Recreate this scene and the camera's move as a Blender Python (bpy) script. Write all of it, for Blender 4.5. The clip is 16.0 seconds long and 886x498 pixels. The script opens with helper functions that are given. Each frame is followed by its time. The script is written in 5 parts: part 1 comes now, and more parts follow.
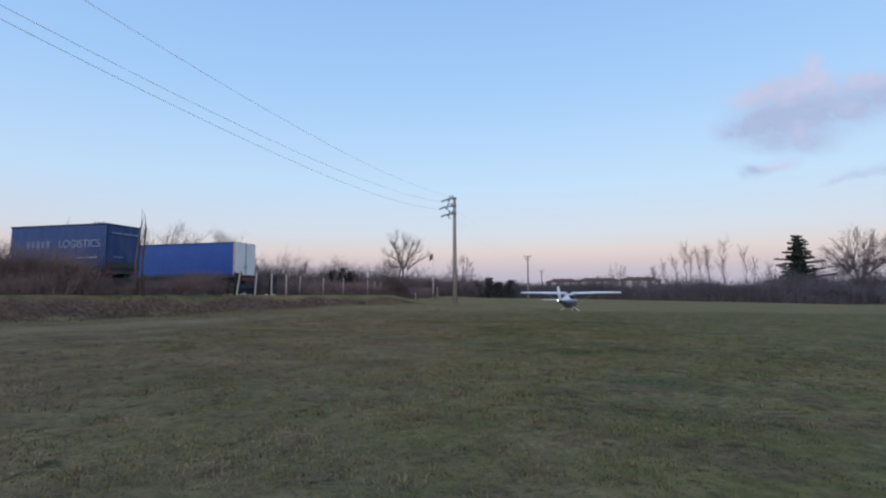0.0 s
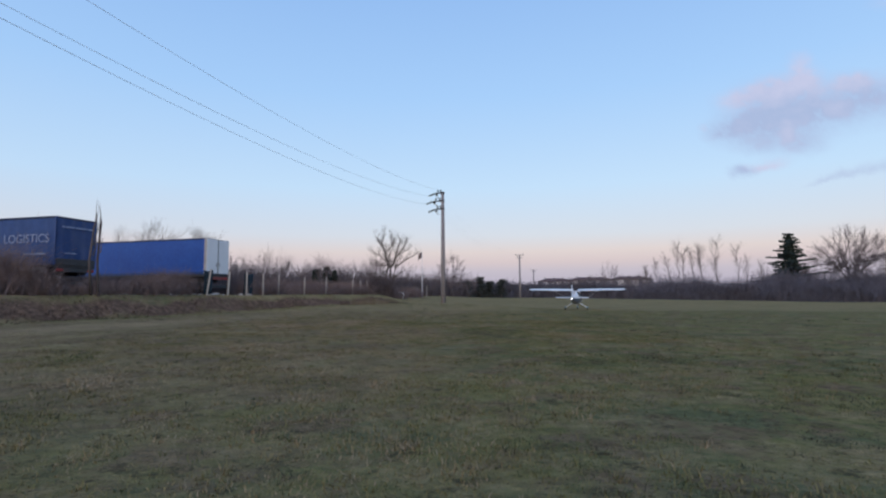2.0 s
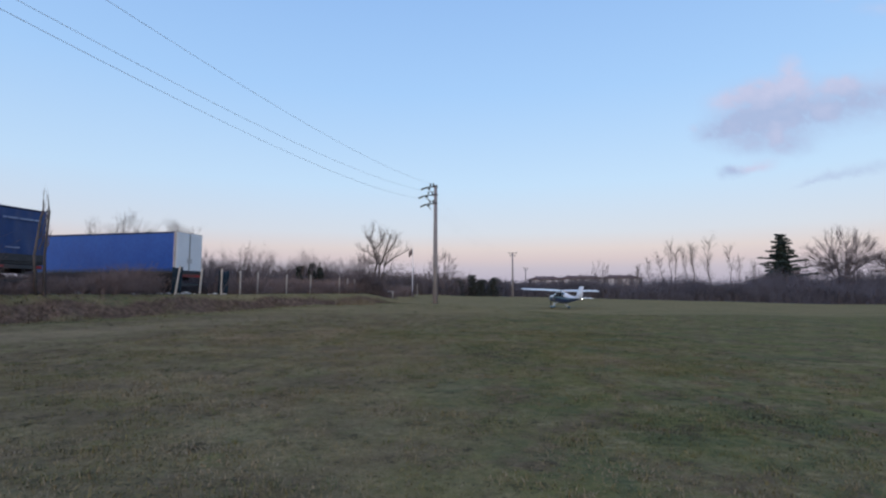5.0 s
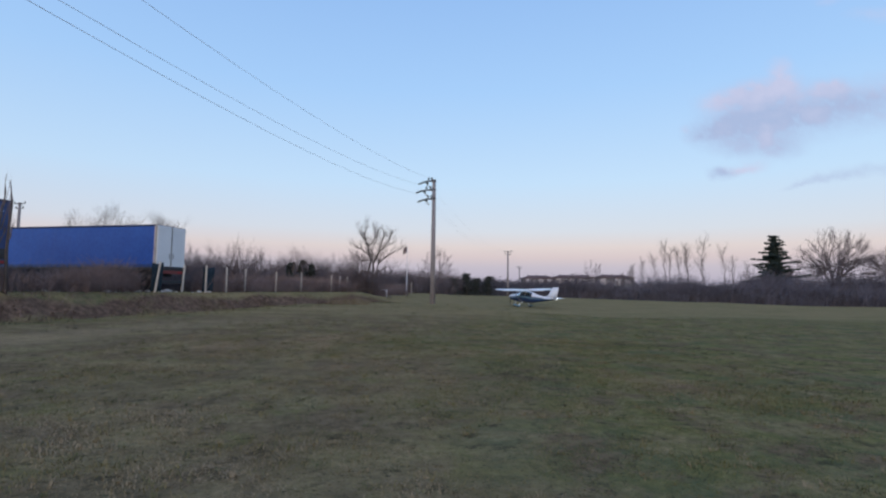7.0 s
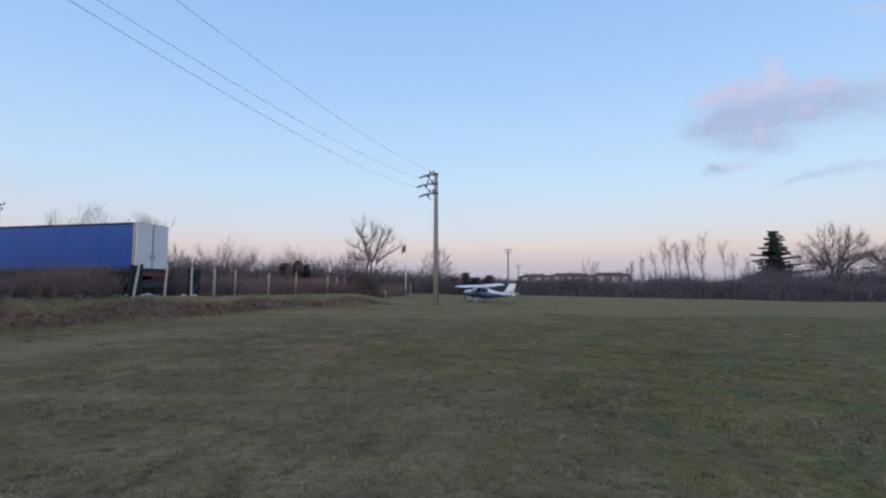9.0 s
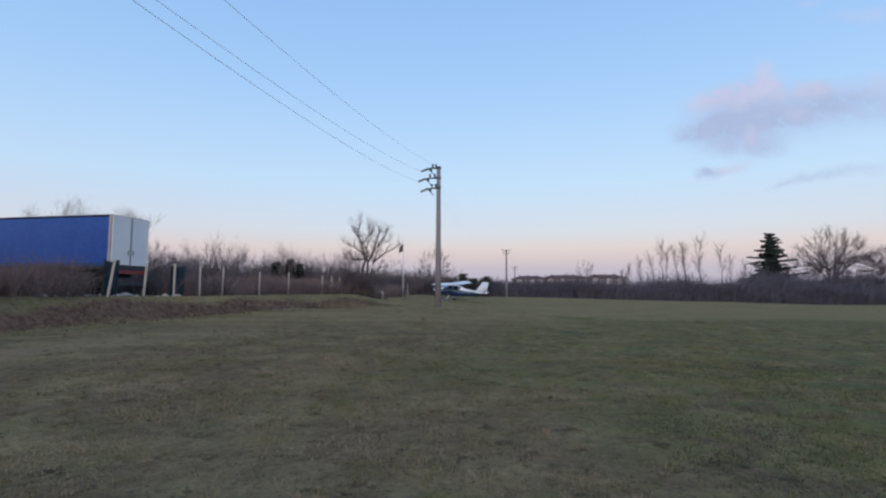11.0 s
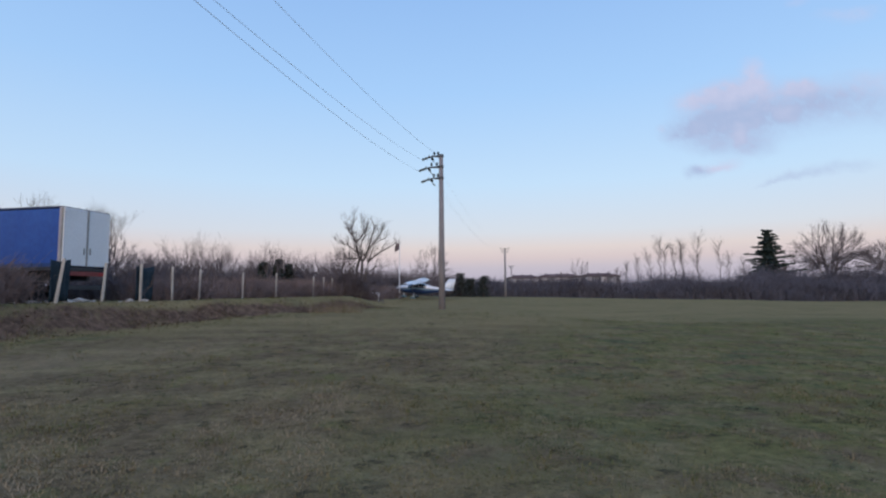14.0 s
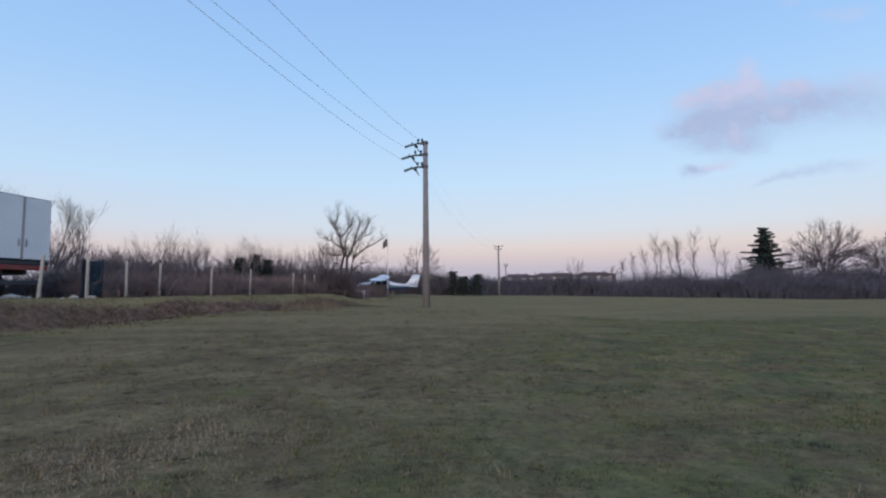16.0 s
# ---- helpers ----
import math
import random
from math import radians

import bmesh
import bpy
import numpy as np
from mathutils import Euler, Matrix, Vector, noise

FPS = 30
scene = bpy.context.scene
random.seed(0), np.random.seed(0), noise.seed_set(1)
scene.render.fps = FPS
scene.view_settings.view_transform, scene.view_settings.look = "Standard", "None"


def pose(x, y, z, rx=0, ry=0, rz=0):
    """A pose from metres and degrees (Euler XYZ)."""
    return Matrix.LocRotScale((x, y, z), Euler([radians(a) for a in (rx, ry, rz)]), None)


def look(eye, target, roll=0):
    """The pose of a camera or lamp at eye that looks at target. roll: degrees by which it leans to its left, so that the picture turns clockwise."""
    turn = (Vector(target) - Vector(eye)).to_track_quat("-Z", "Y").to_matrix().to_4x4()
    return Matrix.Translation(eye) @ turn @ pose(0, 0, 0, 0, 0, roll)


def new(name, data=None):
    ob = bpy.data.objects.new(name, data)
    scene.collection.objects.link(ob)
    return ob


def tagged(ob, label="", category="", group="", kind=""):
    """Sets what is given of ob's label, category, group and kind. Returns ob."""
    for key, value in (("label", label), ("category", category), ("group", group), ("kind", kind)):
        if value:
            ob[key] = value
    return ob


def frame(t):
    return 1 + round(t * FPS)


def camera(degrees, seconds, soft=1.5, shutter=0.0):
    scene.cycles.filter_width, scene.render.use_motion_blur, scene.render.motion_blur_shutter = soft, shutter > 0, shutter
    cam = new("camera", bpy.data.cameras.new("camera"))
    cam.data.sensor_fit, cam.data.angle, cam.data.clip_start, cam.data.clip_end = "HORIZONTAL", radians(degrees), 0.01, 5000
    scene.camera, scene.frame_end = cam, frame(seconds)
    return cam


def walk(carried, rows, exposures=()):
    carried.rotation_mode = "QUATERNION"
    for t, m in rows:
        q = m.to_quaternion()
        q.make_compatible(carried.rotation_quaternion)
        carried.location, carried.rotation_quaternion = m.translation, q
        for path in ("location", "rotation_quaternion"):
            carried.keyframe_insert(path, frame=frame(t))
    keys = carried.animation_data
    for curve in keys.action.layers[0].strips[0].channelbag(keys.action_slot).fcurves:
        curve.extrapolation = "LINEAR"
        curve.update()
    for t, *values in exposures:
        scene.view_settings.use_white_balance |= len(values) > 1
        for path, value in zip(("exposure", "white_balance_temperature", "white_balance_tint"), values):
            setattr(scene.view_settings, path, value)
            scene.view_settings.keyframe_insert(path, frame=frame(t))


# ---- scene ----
cam = camera(80.0, 16.0, soft=2.2)
PATH = [
    (0, (0.997, -0.077, 1.188), (0.962, 1.915, 1.365), -0.1),
    (0.5, (0.962, 0.563, 1.155), (0.934, 2.555, 1.328), -0.2),
    (1, (1.044, 1.274, 1.23), (1.024, 3.267, 1.394), -0.5),
    (1.5, (1.261, 1.996, 1.174), (1.245, 3.989, 1.343), -0.6),
    (2, (1.35, 2.555, 1.084), (1.346, 4.547, 1.262), -0.4),
    (2.5, (1.375, 3.115, 1.126), (1.375, 5.107, 1.307), -0.1),
    (3, (1.342, 3.683, 1.242), (1.352, 5.676, 1.416), -0.0),
    (3.5, (1.233, 4.265, 1.234), (1.251, 6.257, 1.409), 0.1),
    (4, (1.189, 4.862, 1.267), (1.213, 6.854, 1.441), 0.0),
    (6.5, (0.96, 7.111, 1.576), (1.015, 9.104, 1.731), 0.7),
    (7, (0.611, 7.902, 1.568), (0.676, 9.895, 1.726), 0.7),
    (7.5, (0.351, 8.584, 1.621), (0.42, 10.577, 1.779), 0.6),
    (8, (0.176, 9.306, 1.572), (0.25, 11.299, 1.732), 0.4),
    (8.5, (0.06, 10.031, 1.52), (0.139, 12.023, 1.68), 0.1),
    (9, (0.06, 10.663, 1.608), (0.142, 12.655, 1.765), -0.0),
    (11.5, (-0.852, 13.962, 1.476), (-0.739, 15.952, 1.644), 0.3),
    (12, (-1.088, 14.604, 1.314), (-0.972, 16.593, 1.486), 0.3),
    (12.5, (-1.196, 15.232, 1.359), (-1.073, 17.222, 1.524), -0.1),
    (13, (-1.244, 15.94, 1.539), (-1.118, 17.929, 1.706), -0.2),
    (13.5, (-1.208, 16.562, 1.613), (-1.073, 18.55, 1.779), -0.5),
    (14, (-1.194, 17.235, 1.592), (-1.056, 19.223, 1.756), -0.4),
    (14.5, (-1.201, 17.885, 1.677), (-1.055, 19.874, 1.831), -0.5),
    (15, (-1.05, 18.658, 1.641), (-0.902, 20.647, 1.793), -0.7),
    (15.5, (-0.655, 19.199, 1.45), (-0.503, 21.187, 1.606), -0.6),
    (16, (-0.272, 19.607, 1.397), (-0.119, 21.594, 1.559), -0.5),
]
walk(cam, [(t, look(eye, target, roll)) for t, eye, target, roll in PATH])


# ---- world and light ----
world = bpy.data.worlds.new("dusk_sky")
scene.world = world
world.use_nodes = True
wn, wl = world.node_tree.nodes, world.node_tree.links
wn.clear()
w_out = wn.new("ShaderNodeOutputWorld")
w_sky = wn.new("ShaderNodeTexSky")
w_sky.sky_type, w_sky.sun_disc = "NISHITA", False
w_sky.sun_elevation, w_sky.sun_rotation = radians(2.0), radians(205)
w_sky.altitude, w_sky.air_density, w_sky.dust_density = 200, 1.0, 1.0
w_bg1 = wn.new("ShaderNodeBackground")
w_bg1.inputs["Strength"].default_value = 0.05
wl.new(w_sky.outputs[0], w_bg1.inputs["Color"])
w_co = wn.new("ShaderNodeTexCoord")
w_sep = wn.new("ShaderNodeSeparateXYZ")
wl.new(w_co.outputs["Generated"], w_sep.inputs[0])
w_ramp = wn.new("ShaderNodeValToRGB")
wl.new(w_sep.outputs["Z"], w_ramp.inputs[0])
SKY = [(0.0, (0.36, 0.40, 0.56)), (0.045, (0.46, 0.46, 0.61)), (0.064, (0.59, 0.515, 0.60)), (0.082, (0.655, 0.585, 0.64)), (0.112, (0.60, 0.655, 0.785)),
       (0.20, (0.50, 0.69, 0.93)), (0.36, (0.36, 0.59, 0.94)), (0.60, (0.24, 0.44, 0.84)), (1.0, (0.15, 0.30, 0.66))]
while len(w_ramp.color_ramp.elements) < len(SKY):
    w_ramp.color_ramp.elements.new(0.5)
for el, (p, c) in zip(w_ramp.color_ramp.elements, SKY):
    el.position, el.color = p, (*c, 1)
w_bg2 = wn.new("ShaderNodeBackground")
w_bg2.inputs["Strength"].default_value = 0.95
wl.new(w_ramp.outputs[0], w_bg2.inputs["Color"])
w_add = wn.new("ShaderNodeAddShader")
wl.new(w_bg1.outputs[0], w_add.inputs[0])
wl.new(w_bg2.outputs[0], w_add.inputs[1])
wl.new(w_add.outputs[0], w_out.inputs[0])

sun = new("sun", bpy.data.lights.new("sun", "SUN"))
sun.data.energy, sun.data.angle, sun.data.color = 1.5, radians(40), (1.0, 0.83, 0.70)
sun.matrix_basis = look((-8, -50, 17), (0, 0, 0))


# ---- materials ----
def mat(name, c1, c2=None, rough=0.8, scale=3.0, fine=40.0, bump=0.0, metal=0.0, spread=0.0, coat=0.0):
    """Two colours mixed by coarse and fine noise, with fine relief; spread: variation from object to object."""
    m = bpy.data.materials.new(name)
    m.use_nodes = True
    n, l = m.node_tree.nodes, m.node_tree.links
    b = n["Principled BSDF"]
    b.inputs["Roughness"].default_value, b.inputs["Metallic"].default_value = rough, metal
    b.inputs["Coat Weight"].default_value = coat
    co = n.new("ShaderNodeTexCoord")
    big, small = n.new("ShaderNodeTexNoise"), n.new("ShaderNodeTexNoise")
    for t, s in ((big, scale), (small, fine)):
        t.inputs["Scale"].default_value, t.inputs["Detail"].default_value = s, 5
        l.new(co.outputs["Object"], t.inputs["Vector"])
    avg = n.new("ShaderNodeMath")
    avg.operation = "MULTIPLY_ADD"
    avg.inputs[1].default_value, avg.inputs[2].default_value = 0.5, 0.0
    l.new(small.outputs[0], avg.inputs[0])
    tot = n.new("ShaderNodeMath")
    tot.operation = "MULTIPLY_ADD"
    tot.inputs[1].default_value = 0.5
    l.new(big.outputs[0], tot.inputs[0])
    l.new(avg.outputs[0], tot.inputs[2])
    ramp = n.new("ShaderNodeMapRange")
    ramp.inputs["From Min"].default_value, ramp.inputs["From Max"].default_value = 0.36, 0.64
    l.new(tot.outputs[0], ramp.inputs["Value"])
    mix = n.new("ShaderNodeMix")
    mix.data_type = "RGBA"
    mix.inputs["A"].default_value, mix.inputs["B"].default_value = (*c1, 1), (*(c2 or c1), 1)
    l.new(ramp.outputs[0], mix.inputs["Factor"])
    out = mix.outputs["Result"]
    if spread:
        info, hsv, r = n.new("ShaderNodeObjectInfo"), n.new("ShaderNodeHueSaturation"), n.new("ShaderNodeMapRange")
        r.inputs["To Min"].default_value, r.inputs["To Max"].default_value = 1 - spread, 1 + spread
        l.new(info.outputs["Random"], r.inputs["Value"])
        l.new(r.outputs[0], hsv.inputs["Value"])
        l.new(out, hsv.inputs["Color"])
        out = hsv.outputs[0]
    l.new(out, b.inputs["Base Color"])
    if bump:
        bp = n.new("ShaderNodeBump")
        bp.inputs["Strength"].default_value, bp.inputs["Distance"].default_value = bump, 0.01
        l.new(small.outputs[0], bp.inputs["Height"])
        l.new(bp.outputs[0], b.inputs["Normal"])
    return m


def glow(name, c, strength):
    m = bpy.data.materials.new(name)
    m.use_nodes = True
    b = m.node_tree.nodes["Principled BSDF"]
    b.inputs["Base Color"].default_value = b.inputs["Emission Color"].default_value = (*c, 1)
    b.inputs["Emission Strength"].default_value = strength
    return m


def glass(name, c):
    m = bpy.data.materials.new(name)
    m.use_nodes = True
    b = m.node_tree.nodes["Principled BSDF"]
    b.inputs["Base Color"].default_value, b.inputs["Roughness"].default_value = (*c, 1), 0.06
    b.inputs["Transmission Weight"].default_value = 0.55
    return m


M_BARK = mat("bark", (0.06, 0.048, 0.046), (0.11, 0.09, 0.084), 0.9, 2, 25, 0.5)
M_TWIG = mat("twigs", (0.085, 0.068, 0.073), (0.155, 0.126, 0.132), 0.9, 0.4, 6, 0.0)
# far twigs: the haze of distance is put into this bluish grey
M_HAZED = mat("hazed_far_twigs", (0.066, 0.063, 0.080), (0.12, 0.112, 0.138), 0.9, 0.2, 3, 0.0)
M_BRAMBLE = mat("brambles", (0.130, 0.096, 0.092), (0.245, 0.178, 0.163), 0.9, 0.5, 7, 0.0)
M_IVY = mat("ivy", (0.018, 0.023, 0.020), (0.034, 0.040, 0.032), 0.7, 1, 12, 0.0)
M_NEEDLE = mat("needles", (0.022, 0.038, 0.034), (0.05, 0.075, 0.062), 0.8, 0.5, 6, 0.0)
M_CONCRETE = mat("concrete", (0.32, 0.29, 0.26), (0.46, 0.43, 0.39), 0.9, 1.2, 30, 0.4, spread=0.12)
M_POLE = mat("spun_concrete", (0.175, 0.16, 0.168), (0.26, 0.24, 0.248), 0.9, 0.8, 25, 0.35)
M_STEEL = mat("galvanised_steel", (0.05, 0.052, 0.06), (0.1, 0.1, 0.11), 0.6, 4, 40, 0.1, metal=0.2)
M_WIRE = mat("bright_aluminium_wire", (0.72, 0.74, 0.78), (0.8, 0.82, 0.85), 0.5, 1, 10, metal=0.8)
M_BAND = mat("pale_edge_marking", (0.3, 0.27, 0.28), (0.42, 0.37, 0.38), 0.5, 2, 20)
M_BARS = mat("worn_lettering", (0.06, 0.11, 0.26), (0.14, 0.2, 0.36), 0.5, 1.2, 9)
M_ROOF = mat("navy_roof_sheet", (0.012, 0.02, 0.05), (0.02, 0.03, 0.075), 0.5, 1, 10)
M_INSUL = mat("insulator_glass", (0.02, 0.032, 0.034), (0.04, 0.055, 0.055), 0.35, 5, 40)
M_TARP = mat("blue_tarpaulin", (0.006, 0.05, 0.25), (0.012, 0.075, 0.33), 0.42, 0.5, 6, 0.15)
M_TARP2 = mat("deep_blue_tarpaulin", (0.006, 0.034, 0.135), (0.012, 0.052, 0.195), 0.42, 0.5, 6, 0.15)
M_DOOR = mat("white_door_paint", (0.66, 0.67, 0.69), (0.76, 0.77, 0.79), 0.45, 0.7, 12, 0.05)
M_ALU = mat("dull_aluminium", (0.22, 0.21, 0.20), (0.4, 0.39, 0.38), 0.45, 2, 30, 0.05, metal=0.4)
M_DARK = mat("dark_steel", (0.02, 0.02, 0.024), (0.05, 0.05, 0.055), 0.6, 3, 30, 0.1)
M_RUBBER = mat("rubber", (0.012, 0.012, 0.013), (0.03, 0.03, 0.03), 0.85, 4, 40, 0.2)
M_RED = mat("red_paint", (0.16, 0.025, 0.025), (0.24, 0.05, 0.045), 0.5, 2, 20)
M_LETTER = mat("pale_worn_lettering", (0.10, 0.15, 0.30), (0.34, 0.40, 0.54), 0.5, 2.5, 20)
M_WHITE = mat("white_aircraft_paint", (0.58, 0.62, 0.68), (0.68, 0.71, 0.75), 0.3, 1, 15, coat=0.4)
M_TEAL = mat("pale_teal_paint", (0.10, 0.20, 0.26), (0.15, 0.27, 0.33), 0.4, 1, 15)
M_BLUE = mat("blue_aircraft_paint", (0.012, 0.03, 0.09), (0.02, 0.045, 0.13), 0.3, 1, 15, coat=0.4)
M_GLASS = glass("cabin_glass", (0.04, 0.06, 0.08))
M_NAV = glow("tail_light", (1.0, 0.96, 0.9), 9.0)
M_LAMP_R = glow("red_lens", (0.3, 0.02, 0.02), 0.0)
M_NET = mat("shade_net", (0.008, 0.02, 0.03), (0.018, 0.036, 0.05), 0.85, 2, 60, 0.3)
M_RUBBLE = mat("pale_rubble", (0.3, 0.27, 0.24), (0.5, 0.46, 0.42), 0.9, 2, 20, 0.5, spread=0.2)
M_WOOD = mat("weathered_wood", (0.07, 0.055, 0.045), (0.14, 0.115, 0.095), 0.9, 2, 25, 0.4)
M_WALL = mat("plaster", (0.12, 0.11, 0.125), (0.19, 0.175, 0.19), 0.9, 0.2, 4, 0.1)
M_PALE_WALL = mat("white_plaster", (0.36, 0.34, 0.36), (0.5, 0.47, 0.48), 0.9, 0.2, 4, 0.1)
M_WALL2 = mat("ochre_plaster", (0.42, 0.33, 0.22), (0.5, 0.4, 0.28), 0.9, 0.2, 4, 0.1)
M_TILE = mat("roof_tiles", (0.085, 0.052, 0.052), (0.13, 0.078, 0.074), 0.9, 0.3, 5, 0.3)
M_PANE = mat("dark_window", (0.03, 0.035, 0.045), (0.06, 0.065, 0.08), 0.1, 0.3, 4)
M_FLAG = mat("faded_flag", (0.07, 0.07, 0.08), (0.2, 0.12, 0.11), 0.9, 3.0, 20)


# ---- mesh helpers ----
class Geo:
    """Collects vertices and faces of one mesh."""

    def __init__(self):
        self.v, self.f = [], []

    def box(self, c, s, m=None):
        o = len(self.v)
        for dx in (-0.5, 0.5):
            for dy in (-0.5, 0.5):
                for dz in (-0.5, 0.5):
                    p = Vector((c[0] + dx * s[0], c[1] + dy * s[1], c[2] + dz * s[2]))
                    self.v.append(tuple(m @ p) if m else tuple(p))
        self.f += [tuple(o + i for i in q) for q in ((0, 1, 3, 2), (4, 6, 7, 5), (0, 4, 5, 1), (2, 3, 7, 6), (0, 2, 6, 4), (1, 5, 7, 3))]
        return self

    def tube(self, pts, radii, n=6, cap=True):
        pts = [Vector(p) for p in pts]
        rings = []
        for i, p in enumerate(pts):
            d = (pts[min(i + 1, len(pts) - 1)] - pts[max(i - 1, 0)]).normalized()
            a = d.cross(Vector((0, 0, 1)) if abs(d.z) < 0.9 else Vector((1, 0, 0))).normalized()
            b = d.cross(a)
            o = len(self.v)
            for k in range(n):
                t = 2 * math.pi * k / n
                self.v.append(tuple(p + (a * math.cos(t) + b * math.sin(t)) * radii[i]))
            rings.append(o)
        for r0, r1 in zip(rings, rings[1:]):
            self.f += [(r0 + k, r0 + (k + 1) % n, r1 + (k + 1) % n, r1 + k) for k in range(n)]
        if cap:
            self.f += [tuple(range(rings[0] + n - 1, rings[0] - 1, -1)), tuple(range(rings[-1], rings[-1] + n))]
        return self

    def loft(self, rings, cap=True):
        o, n = len(self.v), len(rings[0])
        for r in rings:
            self.v += [tuple(p) for p in r]
        for i in range(len(rings) - 1):
            a, b = o + i * n, o + (i + 1) * n
            self.f += [(a + k, a + (k + 1) % n, b + (k + 1) % n, b + k) for k in range(n)]
        if cap:
            self.f += [tuple(range(o + n - 1, o - 1, -1)), tuple(range(o + (len(rings) - 1) * n, o + len(rings) * n))]
        return self

    def mesh(self, name, smooth=False):
        me = bpy.data.meshes.new(name)
        me.from_pydata(self.v, [], self.f)
        if smooth:
            me.polygons.foreach_set("use_smooth", [True] * len(me.polygons))
        me.update()
        return me


def part(name, geo, material, parent, label="", smooth=False):
    """One mesh object under a thing or a part; geo: a Geo, a bmesh or a mesh."""
    if isinstance(geo, Geo):
        me = geo.mesh(name, smooth)
    elif isinstance(geo, bmesh.types.BMesh):
        me = bpy.data.meshes.new(name)
        geo.to_mesh(me)
        geo.free()
    else:
        me = geo
    if not me.materials:
        me.materials.append(material)
    ob = new(name, me)
    ob.parent = parent
    return tagged(ob, label)


def rbox(c, s, bevel=0.02, seg=2):
    bm = bmesh.new()
    bmesh.ops.create_cube(bm, size=1)
    bmesh.ops.scale(bm, vec=s, verts=bm.verts)
    bmesh.ops.bevel(bm, geom=bm.edges[:], offset=bevel, segments=seg, affect="EDGES", profile=0.5)
    bmesh.ops.translate(bm, vec=c, verts=bm.verts)
    return bm


def thing(name, m, label, category, group="", kind=""):
    ob = new(name)
    ob.matrix_basis = m
    return tagged(ob, label, category, group, kind)


def ssmooth(a, b, x):
    t = min(1.0, max(0.0, (x - a) / (b - a)))
    return t * t * (3 - 2 * t)


# ---- the ground's form ----
LEVELS = [(0, 0, 0), (0, 15, 0), (0, 30, 0.05), (-8, 30, 0.05), (12, 15, -0.05), (15, 35, -0.2), (-12, 10, 0.1), (1.25, 53.8, 0.45), (-5, 55, 0.35),
          (13.6, 58.6, -0.9), (18.3, 70.6, -0.62), (13.2, 76, -0.5), (8, 79, -0.12), (2, 83, 0.65), (2, 87.5, 1.05), (-3.4, 83, 0.75), (-3.4, 88, 1.15), (8.3, 82, 0.15), (18, 119, 0.6), (34, 132, 0.1), (100, 130, -1.2),
          (60, 138, -0.5), (45, 60, -0.8), (80, 70, -1.2), (-5, 100, 1.2), (4, 130, 0.9), (30, 20, -0.4), (-20, -20, 0.1), (20, -20, -0.1)]
LV = np.array(LEVELS, float)
FOOT = [(-23.0, -30), (-21.5, 10), (-19.8, 20), (-17.3, 28), (-14.2, 37), (-11.3, 45), (-7.5, 52.5), (-4.0, 62), (-1.5, 70), (0.5, 80), (2.0, 95), (4.0, 120), (6.0, 400)]
FY, FX = [p[1] for p in FOOT], [p[0] for p in FOOT]
PLATEAU = 1.28


def field(x, y):
    w = 1.0 / ((LV[:, 0] - x) ** 2 + (LV[:, 1] - y) ** 2 + 20.0) ** 1.7
    return float((w * LV[:, 2]).sum() / w.sum())


def inland(x, y):
    """Metres to the bank's side of its foot."""
    return (float(np.interp(y, FY, FX)) - x) * 0.93


def height(x, y):
    f, s = field(x, y), inland(x, y)
    width = 1.9 + 9.0 * ssmooth(60, 80, y)
    h = f + (PLATEAU - f) * ssmooth(0, width, s)
    rough = 0.05 * noise.noise((x * 0.25, y * 0.25, 0)) + 0.02 * noise.noise((x * 1.1, y * 1.1, 5))
    bank = ssmooth(0, 1, s) * (1 - ssmooth(width - 1, width + 0.5, s))
    rough += bank * 0.16 * noise.noise((x * 0.9, y * 0.9, 9))
    return h + rough * (1 - ssmooth(60, 120, abs(y - 30)))


def patches(x, y, size, seed):
    """Smooth random patches between -1 and 1, for many places at once."""
    lat = np.random.default_rng(seed).uniform(-1, 1, (64, 64))
    a, b = x / size + 400, y / size + 400
    i, j = np.floor(a).astype(int), np.floor(b).astype(int)
    u, v = a - i, b - j
    u, v = u * u * (3 - 2 * u), v * v * (3 - 2 * v)
    g = lambda p, q: lat[p % 64, q % 64]
    return g(i, j) * (1 - u) * (1 - v) + g(i + 1, j) * u * (1 - v) + g(i, j + 1) * (1 - u) * v + g(i + 1, j + 1) * u * v


def dry_zone(x, y):
    """Where the meadow turns from green (0) to straw-brown (1), towards the bank."""
    v = -1.2 + 0.12 * np.clip(y, -10, 60) - x + 3.0 * patches(x, y, 6.0, 21) + 1.4 * patches(x, y, 1.9, 22)
    t = np.clip((v + 3.5) / 8.0, 0, 1)
    return t * t * (3 - 2 * t)


